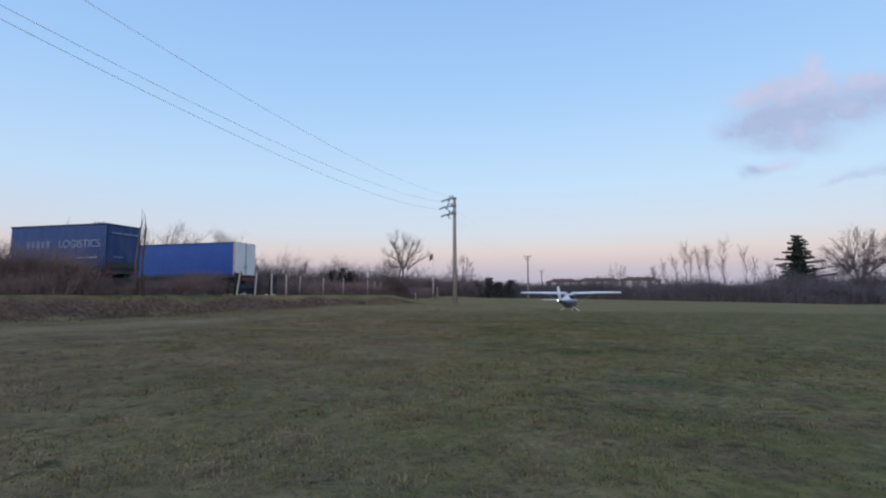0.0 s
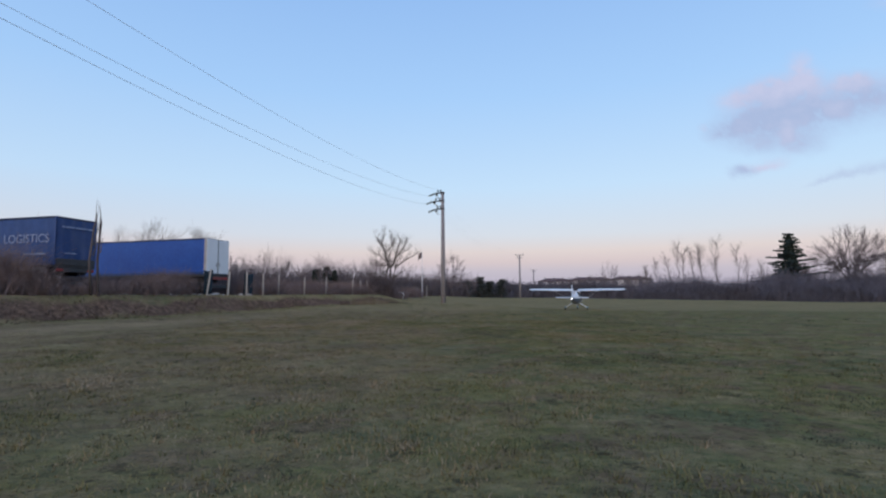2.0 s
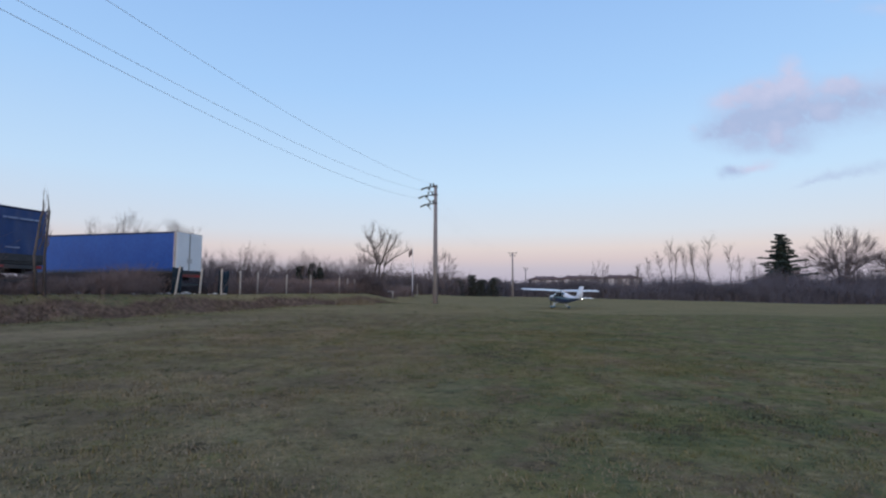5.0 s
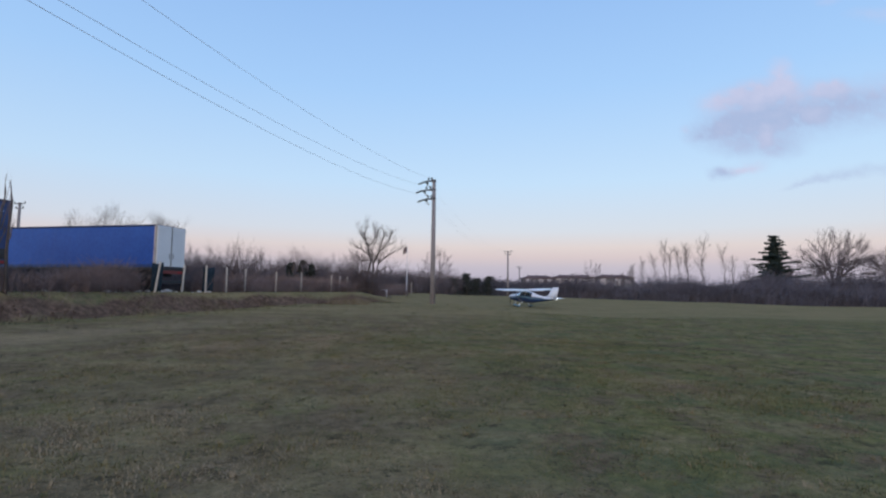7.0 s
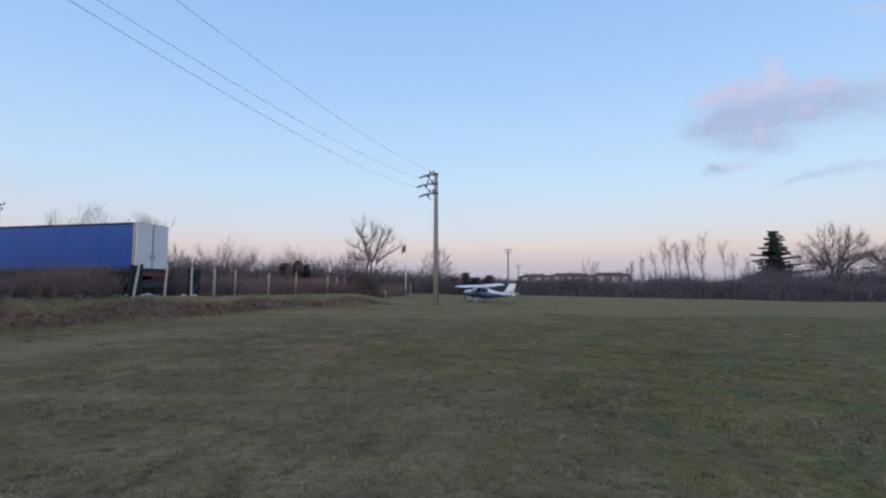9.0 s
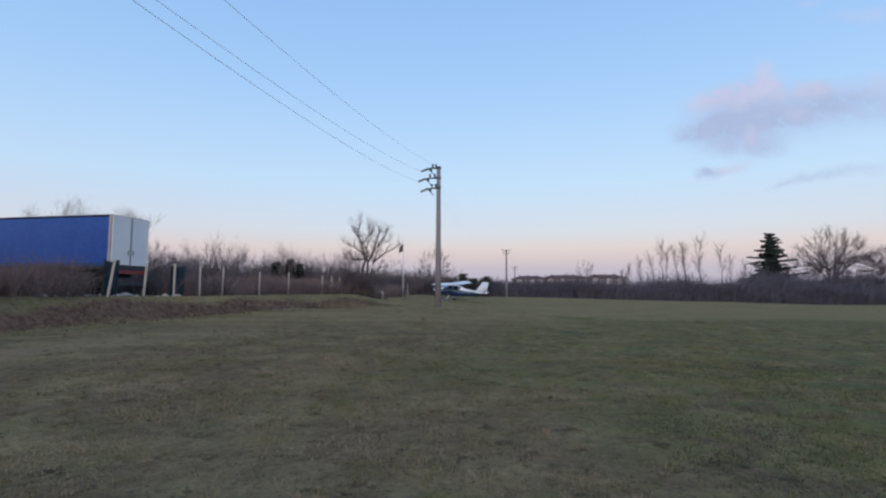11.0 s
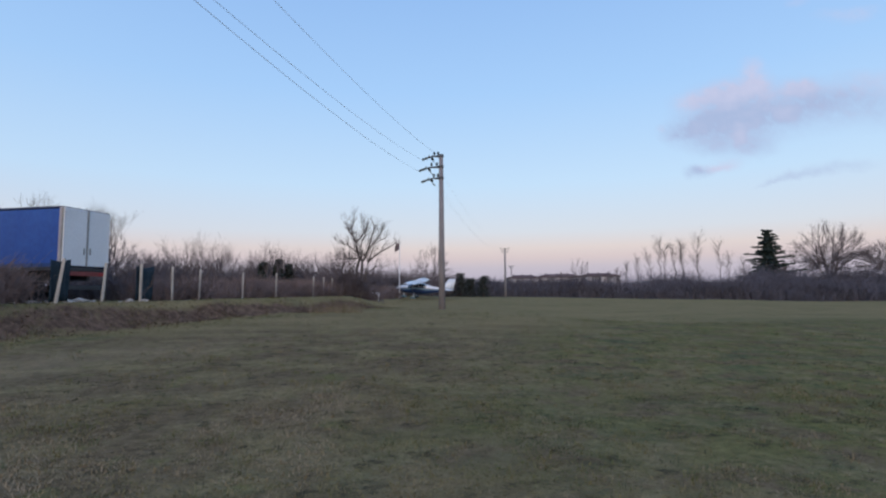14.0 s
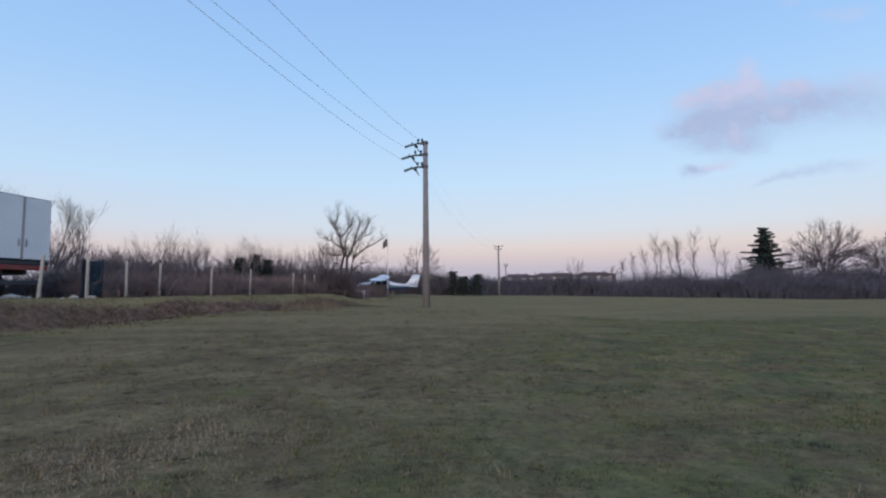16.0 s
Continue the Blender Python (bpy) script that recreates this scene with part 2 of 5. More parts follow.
# ---- ground ----
def ground_material():
    m = bpy.data.materials.new("winter_meadow")
    m.use_nodes = True
    n, l = m.node_tree.nodes, m.node_tree.links
    b = n["Principled BSDF"]
    b.inputs["Roughness"].default_value = 0.95
    b.inputs["Specular IOR Level"].default_value = 0.0
    co = n.new("ShaderNodeTexCoord")

    def tex(scale, detail, stretch=None, rough=0.6):
        t = n.new("ShaderNodeTexNoise")
        t.inputs["Scale"].default_value, t.inputs["Detail"].default_value, t.inputs["Roughness"].default_value = scale, detail, rough
        if stretch:
            mp = n.new("ShaderNodeMapping")
            mp.inputs["Scale"].default_value = stretch
            l.new(co.outputs["Object"], mp.inputs["Vector"])
            l.new(mp.outputs[0], t.inputs["Vector"])
        else:
            l.new(co.outputs["Object"], t.inputs["Vector"])
        return t.outputs[0]

    def mixed(a, bcol, fac, lo=0.0, hi=1.0):
        r, x = n.new("ShaderNodeMapRange"), n.new("ShaderNodeMix")
        r.inputs["From Min"].default_value, r.inputs["From Max"].default_value = lo, hi
        x.data_type = "RGBA"
        l.new(fac, r.inputs["Value"])
        l.new(r.outputs[0], x.inputs["Factor"])
        for sock, c in (("A", a), ("B", bcol)):
            if isinstance(c, tuple):
                x.inputs[sock].default_value = (*c, 1)
            else:
                l.new(c, x.inputs[sock])
        return x.outputs["Result"]

    def mask(name):
        a = n.new("ShaderNodeAttribute")
        a.attribute_name = name
        return a.outputs["Fac"]

    def times(a, bsock, gain):
        x, y = n.new("ShaderNodeMath"), n.new("ShaderNodeMath")
        x.operation = y.operation = "MULTIPLY"
        l.new(a, x.inputs[0])
        l.new(bsock, x.inputs[1])
        l.new(x.outputs[0], y.inputs[0])
        y.inputs[1].default_value = gain
        return y.outputs[0]

    green = mixed((0.130, 0.126, 0.052), (0.230, 0.206, 0.080), tex(6, 6), 0.35, 0.65)
    cool = mixed((0.092, 0.106, 0.056), (0.160, 0.162, 0.082), tex(8, 6), 0.35, 0.65)
    straw = mixed((0.198, 0.154, 0.079), (0.325, 0.252, 0.133), tex(9, 6), 0.35, 0.65)
    brown = mixed((0.128, 0.094, 0.055), (0.22, 0.160, 0.097), tex(5, 6), 0.35, 0.65)
    col = mixed(green, cool, tex(0.42, 6, rough=0.7), 0.47, 0.60)
    col = mixed(col, straw, tex(0.75, 7, rough=0.75), 0.46, 0.62)
    col = mixed(col, brown, tex(1.1, 7, rough=0.7), 0.49, 0.60)
    withered = mixed(brown, straw, tex(0.6, 7, rough=0.7), 0.44, 0.62)
    withered = mixed(withered, green, tex(0.9, 6, rough=0.7), 0.57, 0.70)
    col = mixed(col, withered, mask("dry"))
    col = mixed(col, (0.062, 0.052, 0.034), tex(2.3, 7, rough=0.75), 0.555, 0.67)
    col = mixed(col, straw, times(mask("far"), tex(0.3, 6, (0.4, 1.0, 1.0), 0.7), 2.0), 0.55, 1.05)
    col = mixed(col, (0.34, 0.25, 0.15), times(mask("pale"), tex(1.3, 7, (1.0, 0.6, 1.0), 0.75), 2.0), 0.45, 1.7)
    bank = mixed((0.085, 0.055, 0.042), (0.20, 0.132, 0.094), tex(3.5, 7), 0.35, 0.65)
    col = mixed(col, bank, times(mask("bank"), tex(1.2, 6), 2.0), 0.3, 0.9)
    col = mixed(col, (0.062, 0.054, 0.030), tex(24, 5), 0.55, 0.72)
    l.new(col, b.inputs["Base Color"])
    bp = n.new("ShaderNodeBump")
    bp.inputs["Strength"].default_value, bp.inputs["Distance"].default_value = 0.9, 0.05
    l.new(tex(14, 8), bp.inputs["Height"])
    l.new(bp.outputs[0], b.inputs["Normal"])
    return m


RELIEF = {}


def build_ground():
    xs = np.concatenate([[-3000, -1200, -500, -250, -140, -90, -65], np.arange(-45, -22, 1.5), np.arange(-22, 22, 0.4), np.arange(22, 60, 2), np.arange(60, 200, 8), [220, 300, 500, 1200, 3000]])
    ys = np.concatenate([[-3000, -1200, -400, -150, -80, -50], np.arange(-30, 0, 2.5), np.arange(0, 90, 0.45), np.arange(90, 150, 2.5), np.arange(150, 260, 15), [300, 400, 700, 1500, 3000]])
    nx, ny = len(xs), len(ys)
    verts, dry, pale, bank, far = [], [], [], [], []
    gx, gy = np.meshgrid(xs, ys)
    zone = dry_zone(gx.ravel(), gy.ravel())
    for y in ys:
        for x in xs:
            s = inland(x, y)
            wob = 0.8 * noise.noise((x * 0.3, y * 0.3, 2))
            end = 1 - ssmooth(58, 74, y)
            dry.append(float(zone[len(verts)]) * (1 - 0.7 * ssmooth(-3.2, -1.4, s + wob) * ssmooth(24, 34, y)))
            far.append(max(ssmooth(34, 62, y), 0.9 * ssmooth(26, 44, y) * ssmooth(-7, 0, 4.0 + 0.05 * y - x)))
            verts.append((x, y, height(x, y)))
            pale.append(end * (ssmooth(-10.5, -7.6, s + 1.5 * wob) * (1 - ssmooth(-6.2, -3.2, s + 1.5 * wob)) * (1 - 0.6 * ssmooth(28, 40, y))
                               + 0.95 * ssmooth(2.0, 2.6, s) * (1 - ssmooth(3.2, 3.9, s)) * ssmooth(30, 38, y)))
            bank.append(end * ssmooth(-0.2, 0.4, s + 0.7 * wob) * (1 - ssmooth(0.9, 1.5, s + 0.7 * wob)))
    faces = [(j * nx + i, j * nx + i + 1, (j + 1) * nx + i + 1, (j + 1) * nx + i) for j in range(ny - 1) for i in range(nx - 1)]
    me = bpy.data.meshes.new("ground")
    me.from_pydata(verts, [], faces)
    for name, values in (("dry", dry), ("pale", pale), ("bank", bank), ("far", far)):
        me.attributes.new(name, "FLOAT", "POINT").data.foreach_set("value", values)
    me.polygons.foreach_set("use_smooth", [True] * len(me.polygons))
    me.materials.append(ground_material())
    RELIEF.update(x=xs, y=ys, z=np.array([v[2] for v in verts]).reshape(ny, nx))
    tagged(new("ground", me), "short winter meadow, patchy green and straw, with a brown bank", "ground", kind="structure")


build_ground()


def relief(x, y):
    """Heights of the built ground at many places at once."""
    xs, ys, z = RELIEF["x"], RELIEF["y"], RELIEF["z"]
    i = np.clip(np.searchsorted(xs, x, "right") - 1, 0, len(xs) - 2)
    j = np.clip(np.searchsorted(ys, y, "right") - 1, 0, len(ys) - 2)
    u, v = (x - xs[i]) / (xs[i + 1] - xs[i]), (y - ys[j]) / (ys[j + 1] - ys[j])
    return z[j, i] * (1 - u) * (1 - v) + z[j, i + 1] * u * (1 - v) + z[j + 1, i] * (1 - u) * v + z[j + 1, i + 1] * u * v


# ---- trailers ----
def word(text, size, m, parent, name, material, label=""):
    cu = bpy.data.curves.new(name, "FONT")
    cu.body, cu.size, cu.extrude = text, size, 0.004
    tmp = new("tmp", cu)
    me = bpy.data.meshes.new_from_object(tmp.evaluated_get(bpy.context.evaluated_depsgraph_get()))
    bpy.data.objects.remove(tmp)
    me.materials.clear()
    me.materials.append(material)
    ob = part(name, me, material, parent, label)
    ob.matrix_basis = m
    return ob


def wheel_geo(r, w, n=20):
    """Axle along y."""
    prof = [(-w / 2, r * 0.62), (-w / 2, r * 0.9), (-w * 0.36, r), (w * 0.36, r), (w / 2, r * 0.9), (w / 2, r * 0.62)]
    return Geo().loft([[(q * math.cos(2 * math.pi * k / n), p, q * math.sin(2 * math.pi * k / n)) for k in range(n)] for p, q in prof])


def rim_geo(r, w, n=16):
    prof = [(-w / 2 * 0.7, r * 0.2), (-w / 2 * 0.8, r * 0.6), (w / 2 * 0.8, r * 0.6), (w / 2 * 0.7, r * 0.2)]
    return Geo().loft([[(q * math.cos(2 * math.pi * k / n), p, q * math.sin(2 * math.pi * k / n)) for k in range(n)] for p, q in prof])


def rippled(x0, x1, z0, z1, y, depth, nx=90, nz=10, seed=0):
    """A hanging tarpaulin in the xz plane with soft folds and a hem, 3 cm thick at its ends."""
    g = Geo()
    for i in range(nx + 1):
        for j in range(nz + 1):
            x, v = x0 + (x1 - x0) * i / nx, j / nz
            r = depth * (0.5 * math.sin(x * 9.6 + seed) * (0.3 + 0.7 * abs(v - 0.5) * 2) + noise.noise((x * 1.3 + seed, v * 2, 1)))
            g.v.append((x, y + r, z0 + (z1 - z0) * v))
    for i in range(nx):
        for j in range(nz):
            a = i * (nz + 1) + j
            g.f.append((a, a + nz + 1, a + nz + 2, a + 1))
    return g


def trailer(m, lettered, label, L):
    """Curtain-sided semi-trailer: rear face at x=0, body towards -x, the camera's side at y=-1.275, ground at z=0."""
    W, Z0, Z1 = 2.55, 1.6 if lettered else 1.5, 4.24 if lettered else 4.18
    tarp = M_TARP2 if lettered else M_TARP
    t = thing("semi_trailer", m, label, "trailer", "parked trailers")
    part("roof", rbox((-L / 2, 0, Z1 - 0.05), (L, W, 0.1), 0.03), M_ROOF, t, "navy roof edge")
    core = Geo().box((-L / 2, 0, (Z0 + Z1) / 2), (L - 0.12, W - 0.16, Z1 - Z0 - 0.14))
    part("body", core, tarp, t)
    part("floor_frame", rbox((-L / 2, 0, Z0 - 0.06), (L, W - 0.02, 0.16), 0.02), M_DARK, t, "dark side rail")
    for side in (-1, 1):
        c = part("curtain", rippled(-L + 0.1, -0.1, Z0 + 0.02, Z1 - 0.12, side * (W / 2 - 0.025), 0.014, seed=side * 3), tarp, t, "blue tarpaulin side curtain", True)
        hem = Geo().box((-L / 2, side * (W / 2 + 0.004), Z0 + 0.1), (L - 0.25, 0.02, 0.16))
        part("hem", hem, M_TARP2, c)
        for k in range(int((L - 0.6) / 0.51)):
            x = -0.4 - k * 0.51
            part("strap", Geo().box((x, side * (W / 2 + 0.012), Z0 + 0.02), (0.045, 0.012, 0.34)).box((x, side * (W / 2 + 0.02), Z0 - 0.02), (0.06, 0.02, 0.07)), M_DARK, c)
    for y in (-W / 2 + 0.05, W / 2 - 0.05):
        part("corner_post", rbox((-0.05, y, (Z0 + Z1) / 2), (0.12, 0.1, Z1 - Z0), 0.015), M_TARP2 if lettered else M_ALU, t)
    if lettered:
        back = part("rear_curtain", rippled(-W / 2 + 0.08, W / 2 - 0.08, Z0 + 0.35, Z1 - 0.12, 0, 0.05, 40, 14, 7), M_TARP2, t, "sagging blue rear tarpaulin", True)
        back.matrix_basis = pose(0.05, 0, 0, 0, 0, -90) @ Matrix.Diagonal((1, -1, 1, 1))
        part("tail_board", rbox((0.02, 0, Z0 + 0.18), (0.08, W - 0.2, 0.36), 0.015), M_DARK, t)
        face = pose(0.14, -1.0, 3.62, 90, 0, 90)
        for i, (dx, wd) in enumerate(((0.0, 0.16), (0.22, 0.5), (0.78, 0.7), (1.54, 0.36))):
            part("lettering_bar", Geo().box((0.14, -1.0 + dx + wd / 2, 3.68), (0.012, wd, 0.085)), M_LETTER, t)
        part("lettering_bar", Geo().box((0.14, -0.45, 2.25), (0.012, 0.7, 0.06)), M_LETTER, t)
        # side writing: the last word can be read, the one before it cannot
        word("LOGISTICS", 0.66, pose(-3.5, -W / 2 - 0.03, 2.82, 90, 0, 0), t, "lettering", M_LETTER, "pale capital letters")
        for k in range(5):
            part("lettering_bar", Geo().box((-5.84 + k * 0.38, -W / 2 - 0.025, 3.04), (0.27, 0.012, 0.4 if k % 2 else 0.44)), M_BARS, t)
        part("lettering_bar", Geo().box((-1.3, -W / 2 - 0.025, 2.2), (1.5, 0.012, 0.1)), M_LETTER, t)
    else:
        for s in (-1, 1):
            d = part("rear_door", rbox((0.045, s * (W / 4 - 0.01), (Z0 + Z1) / 2 + 0.02), (0.06, W / 2 - 0.1, Z1 - Z0 - 0.14), 0.012), M_DOOR, t, "white rear door")
            part("lock_handle", Geo().box((0.09, s * 0.16, Z0 + 0.75), (0.03, 0.05, 0.3)), M_ALU, d)
            for k in range(4):
                part("hinge", Geo().box((0.09, s * (W / 2 - 0.1), Z0 + 0.35 + k * 0.7), (0.03, 0.16, 0.06)), M_DOOR, d)
        part("door_seal", Geo().box((0.085, 0.0, (Z0 + Z1) / 2), (0.03, 0.07, Z1 - Z0 - 0.1)), M_ALU, t, "grey centre seal")
        part("side_band", Geo().box((-0.06, -W / 2 - 0.012, (Z0 + Z1) / 2), (0.1, 0.02, Z1 - Z0 - 0.1)), M_BAND, t, "pale reflective edge marking")
    part("bumper", rbox((-0.1, 0, 0.62), (0.14, 2.4, 0.2), 0.02), M_DARK, t, "rear underrun bar")
    part("light_panel", rbox((-0.02, 0, Z0 - 0.26), (0.08, 2.4, 0.2), 0.015), M_RED if not lettered else M_DARK, t)
    for s in (-1, 1):
        part("tail_light", rbox((0.03, s * 0.95, Z0 - 0.26), (0.04, 0.4, 0.13), 0.01), M_LAMP_R, t, "red tail lamp")
    part("chassis_beam", Geo().box((-L / 2, -0.5, Z0 - 0.34), (L - 0.6, 0.14, 0.44)).box((-L / 2, 0.5, Z0 - 0.34), (L - 0.6, 0.14, 0.44)), M_DARK, t)
    for x in (-2.6, -3.9, -5.2):
        part("axle", Geo().tube([(x, -1.1, 0.52), (x, 1.1, 0.52)], [0.07, 0.07], 8), M_DARK, t)
        for s in (-1, 1):
            w = part("wheel", rim_geo(0.52, 0.36), M_ALU, t)
            w.matrix_basis = pose(x, s * 1.05, 0.52)
            part("tyre", wheel_geo(0.52, 0.38), M_RUBBER, w)
    for s in (-1, 1):
        part("landing_leg", Geo().box((-L + 1.4, s * 0.85, 0.7), (0.12, 0.12, 1.4)).box((-L + 1.4, s * 0.85, 0.02), (0.3, 0.3, 0.04)), M_DARK, t)
    if lettered:
        for s in (-1, 1):
            part("side_skirt", rbox((-3.4, s * (W / 2 - 0.03), Z0 - 0.3), (5.6, 0.04, 0.34), 0.01, 1), M_ALU, t, "pale dirty side skirt")
    part("mudguard", Geo().box((-3.9, -1.1, 1.1), (3.9, 0.36, 0.04)).box((-3.9, 1.1, 1.1), (3.9, 0.36, 0.04)), M_DARK, t)
    return t


def facing(corner, far):
    """Pose of a trailer from the foot of its two rear corners."""
    a, b = Vector(corner), Vector(far)
    yv = (b - a).normalized()
    mid = (a + b) / 2
    return Matrix.Translation((mid.x, mid.y, PLATEAU + 0.02)) @ Matrix.Rotation(math.atan2(yv.y, yv.x) - math.pi / 2, 4, "Z")


trailer(facing((-16.12, 41.05), (-15.45, 43.52)), False, "blue curtain-sided semi-trailer with white rear doors, parked behind the hedge", 13.6)
trailer(facing((-19.44, 30.55), (-18.85, 33.03)), True, "dark blue tarpaulin box trailer with pale lettering, parked behind brambles", 7.45)


# ---- power line ----
LINE = Vector((-16.8, -65.6, 0)).normalized()
SIDE = Vector((-0.968, 0.25, 0))
ARMS = [(0.0, 0.50, 0.16), (-0.78, 0.72, 0.0), (-1.58, 0.55, 0.0)]


def power_pole(x, y, tall, label, near=True):
    z = height(x, y) - 0.1
    p = thing("power_pole", pose(x, y, z), label, "power pole", "line of power poles")
    part("shaft", Geo().tube([(0, 0, 0), (0, 0, tall * 0.5), (0, 0, tall)], [0.235, 0.19, 0.145], 16), M_POLE, p, "", True)
    part("cap", Geo().tube([(0, 0, tall - 0.16), (0, 0, tall + 0.03)], [0.19, 0.19], 12), M_STEEL, p)
    ends = []
    if not near:
        for dz, half in ((-0.1, 0.8), (-0.7, 0.55)):
            bar = part("cross_bar", Geo().tube([tuple(SIDE * half + Vector((0, 0, tall + dz))), tuple(SIDE * -half + Vector((0, 0, tall + dz)))], [0.05, 0.05], 6), M_STEEL, p)
            for q in (-half, half):
                c = SIDE * q + Vector((0, 0, tall + dz))
                part("pin_insulator", Geo().tube([tuple(c), tuple(c + Vector((0, 0, 0.18))), tuple(c + Vector((0, 0, 0.3)))], [0.04, 0.08, 0.04], 8), M_INSUL, bar)
                ends += [(Vector((x, y, z + 0.3)) + c, 1), (Vector((x, y, z + 0.3)) + c, -1)]
        return ends
    for dz, out, up in ARMS:
        h = tall + dz - 0.08
        tip = SIDE * (out + 0.2)
        part("clamp", Geo().tube([(0, 0, h - 0.09), (0, 0, h + 0.09)], [0.19, 0.19], 10), M_STEEL, p)
        a = part("cross_arm", Geo().tube([(0, 0, h), tuple(SIDE * 0.35 + Vector((0, 0, h))), tuple(tip + Vector((0, 0, h + up * 0.2)))], [0.1, 0.07, 0.045], 6)
                 .tube([(0, 0, h + 0.06), tuple(SIDE * (out * 0.6) + Vector((0, 0, h + 0.03)))], [0.1, 0.035], 5), M_STEEL, p, "steel bracket arm")
        for q in (0.42, 0.95):
            c = SIDE * (out * q) + Vector((0, 0, h))
            part("pin_insulator", Geo().tube([tuple(c), tuple(c + Vector((0, 0, 0.14))), tuple(c + Vector((0, 0, 0.19))), tuple(c + Vector((0, 0, 0.33)))], [0.03, 0.05, 0.1, 0.05], 8), M_INSUL, a)
        for sgn in (1, -1):
            s0 = tip + Vector((0, 0, h))
            d = LINE * 0.6 + SIDE * 0.55 + Vector((0, 0, -0.36)) if sgn > 0 else LINE * -0.5 + Vector((0, 0, -0.1))
            st = s0 + d
            pts, rr = [], []
            for k in range(13):
                pts.append(tuple(s0 + d * (k / 12)))
                rr.append(0.03 if k % 2 == 0 or k < 3 else 0.1)
            part("strain_insulator", Geo().tube(pts, rr, 8), M_INSUL, a, "string of glass insulators")
            ends.append((Vector((x, y, z)) + st, sgn))
        loop = []
        for k in range(11):
            u = k / 10
            q = tip + LINE * 0.85 * (1 - 2 * u) + Vector((0, 0, h - 0.12 - 0.42 * math.sin(math.pi * u)))
            loop.append(tuple(q - SIDE * 0.3 * math.sin(math.pi * u)))
        part("jumper", Geo().tube(loop, [0.02] * 11, 5), M_DARK, a)
    return ends


POLE_LABEL = "round grey concrete power pole with three insulator arms"
here = power_pole(1.25, 53.8, 10.95, POLE_LABEL)
back = power_pole(-14.6, -16.4, 11.2, POLE_LABEL)
FAR_LABEL = "slim grey concrete power pole with cross bars by the far hedge"
ahead = power_pole(18.06, 119.4, 9.6, FAR_LABEL, False)
beyond = power_pole(31.0, 178.0, 9.6, FAR_LABEL, False)
power_pole(-50.2, 75.0, 10.7, "grey concrete power pole behind the trailers", False)


def wire(a, b, sag, r=0.012):
    g = Geo()
    pts = [tuple(a.lerp(b, k / 40) - Vector((0, 0, 4 * sag * (k / 40) * (1 - k / 40)))) for k in range(41)]
    g.tube(pts, [r] * 41, 5)
    tagged(new("overhead_wire", g.mesh("overhead_wire")), "thin grey overhead power wire hung between poles", "wire", "overhead wires").data.materials.append(M_WIRE)


near_ends = [Vector((0.77, 53.9, 11.5)), here[0][0], here[2][0]]
for i, (end, sag) in enumerate(((Vector((-15.75, -15.1, 11.4)), 2.33), (Vector((-16.1, -15.8, 9.97)), 2.3), (Vector((-14.2, -15.74, 8.97)), 2.26))):
    wire(near_ends[i], end, sag, 0.009)
    wire(ahead[2 * i][0], here[2 * i + 1][0], 1.9, 0.0045)
    wire(beyond[2 * i][0], ahead[2 * i + 1][0], 1.4, 0.0045)


# ---- fence ----
def fence_x(y):
    return -14.82 + 0.23 * (y - 41.6)


def post(m, label):
    p = thing("fence_post", m, label, "fence post", "posts of the fence")
    g = Geo()
    g.loft([[(sx * w, sy * w, z) for sx, sy in ((-1, -1), (1, -1), (1, 1), (-1, 1))] for z, w in ((-0.3, 0.055), (1.74, 0.048), (1.8, 0.035))])
    part("shaft", g, M_CONCRETE, p)
    for z in (0.4, 0.95, 1.5):
        part("staple", Geo().box((0.065, 0, z), (0.02, 0.03, 0.03)), M_STEEL, p)
    return p


post_ys = [39.6 + 2.3 * k for k in range(14)]
for k, y in enumerate(post_ys):
    if k in (5, 7, 9, 10):
        continue
    lean = 7 if k == 0 else (3.5 if k == 1 else random.uniform(-1.5, 1.5))
    lab = "leaning pale concrete fence post on the bank" if k < 2 else "slim pale concrete fence post on the bank"
    x = fence_x(y)
    post(pose(x, y, height(x, y), 0, lean, random.uniform(0, 20)) @ Matrix.Diagonal((1, 1, random.uniform(0.95, 1.04), 1)), lab)
for z in (0.4, 0.95, 1.5):
    g = Geo()
    pts = [(fence_x(y) + 0.07, y, height(fence_x(y), y) + z) for y in post_ys]
    g.tube(pts, [0.004] * len(pts), 4)
    tagged(new("fence_wire", g.mesh("fence_wire")), "thin steel wire strung along the fence posts", "wire", "fence wires").data.materials.append(M_STEEL)
for y0, y1, top in ((39.4, 40.3, 1.75), (44.0, 45.2, 1.72)):
    g = Geo()
    n = 14
    for i in range(n + 1):
        y = y0 + (y1 - y0) * i / n
        for j in range(7):
            v = j / 6
            x = fence_x(y) - 0.12 + 0.05 * math.sin(i * 1.3 + j * 0.4)
            g.v.append((x, y, height(fence_x(y), y) + 0.05 + v * (top - 0.12 * math.sin(math.pi * i / n))))
    for i in range(n):
        for j in range(6):
            a = i * 7 + j
            g.f.append((a, a + 7, a + 8, a + 1))
    ob = new("shade_net", g.mesh("shade_net", True))
    ob.data.materials.append(M_NET)
    sol = ob.modifiers.new("thick", "SOLIDIFY")
    sol.thickness = 0.02
    tagged(ob, "dark green shade net sagging between two fence posts", "net", "shade nets")


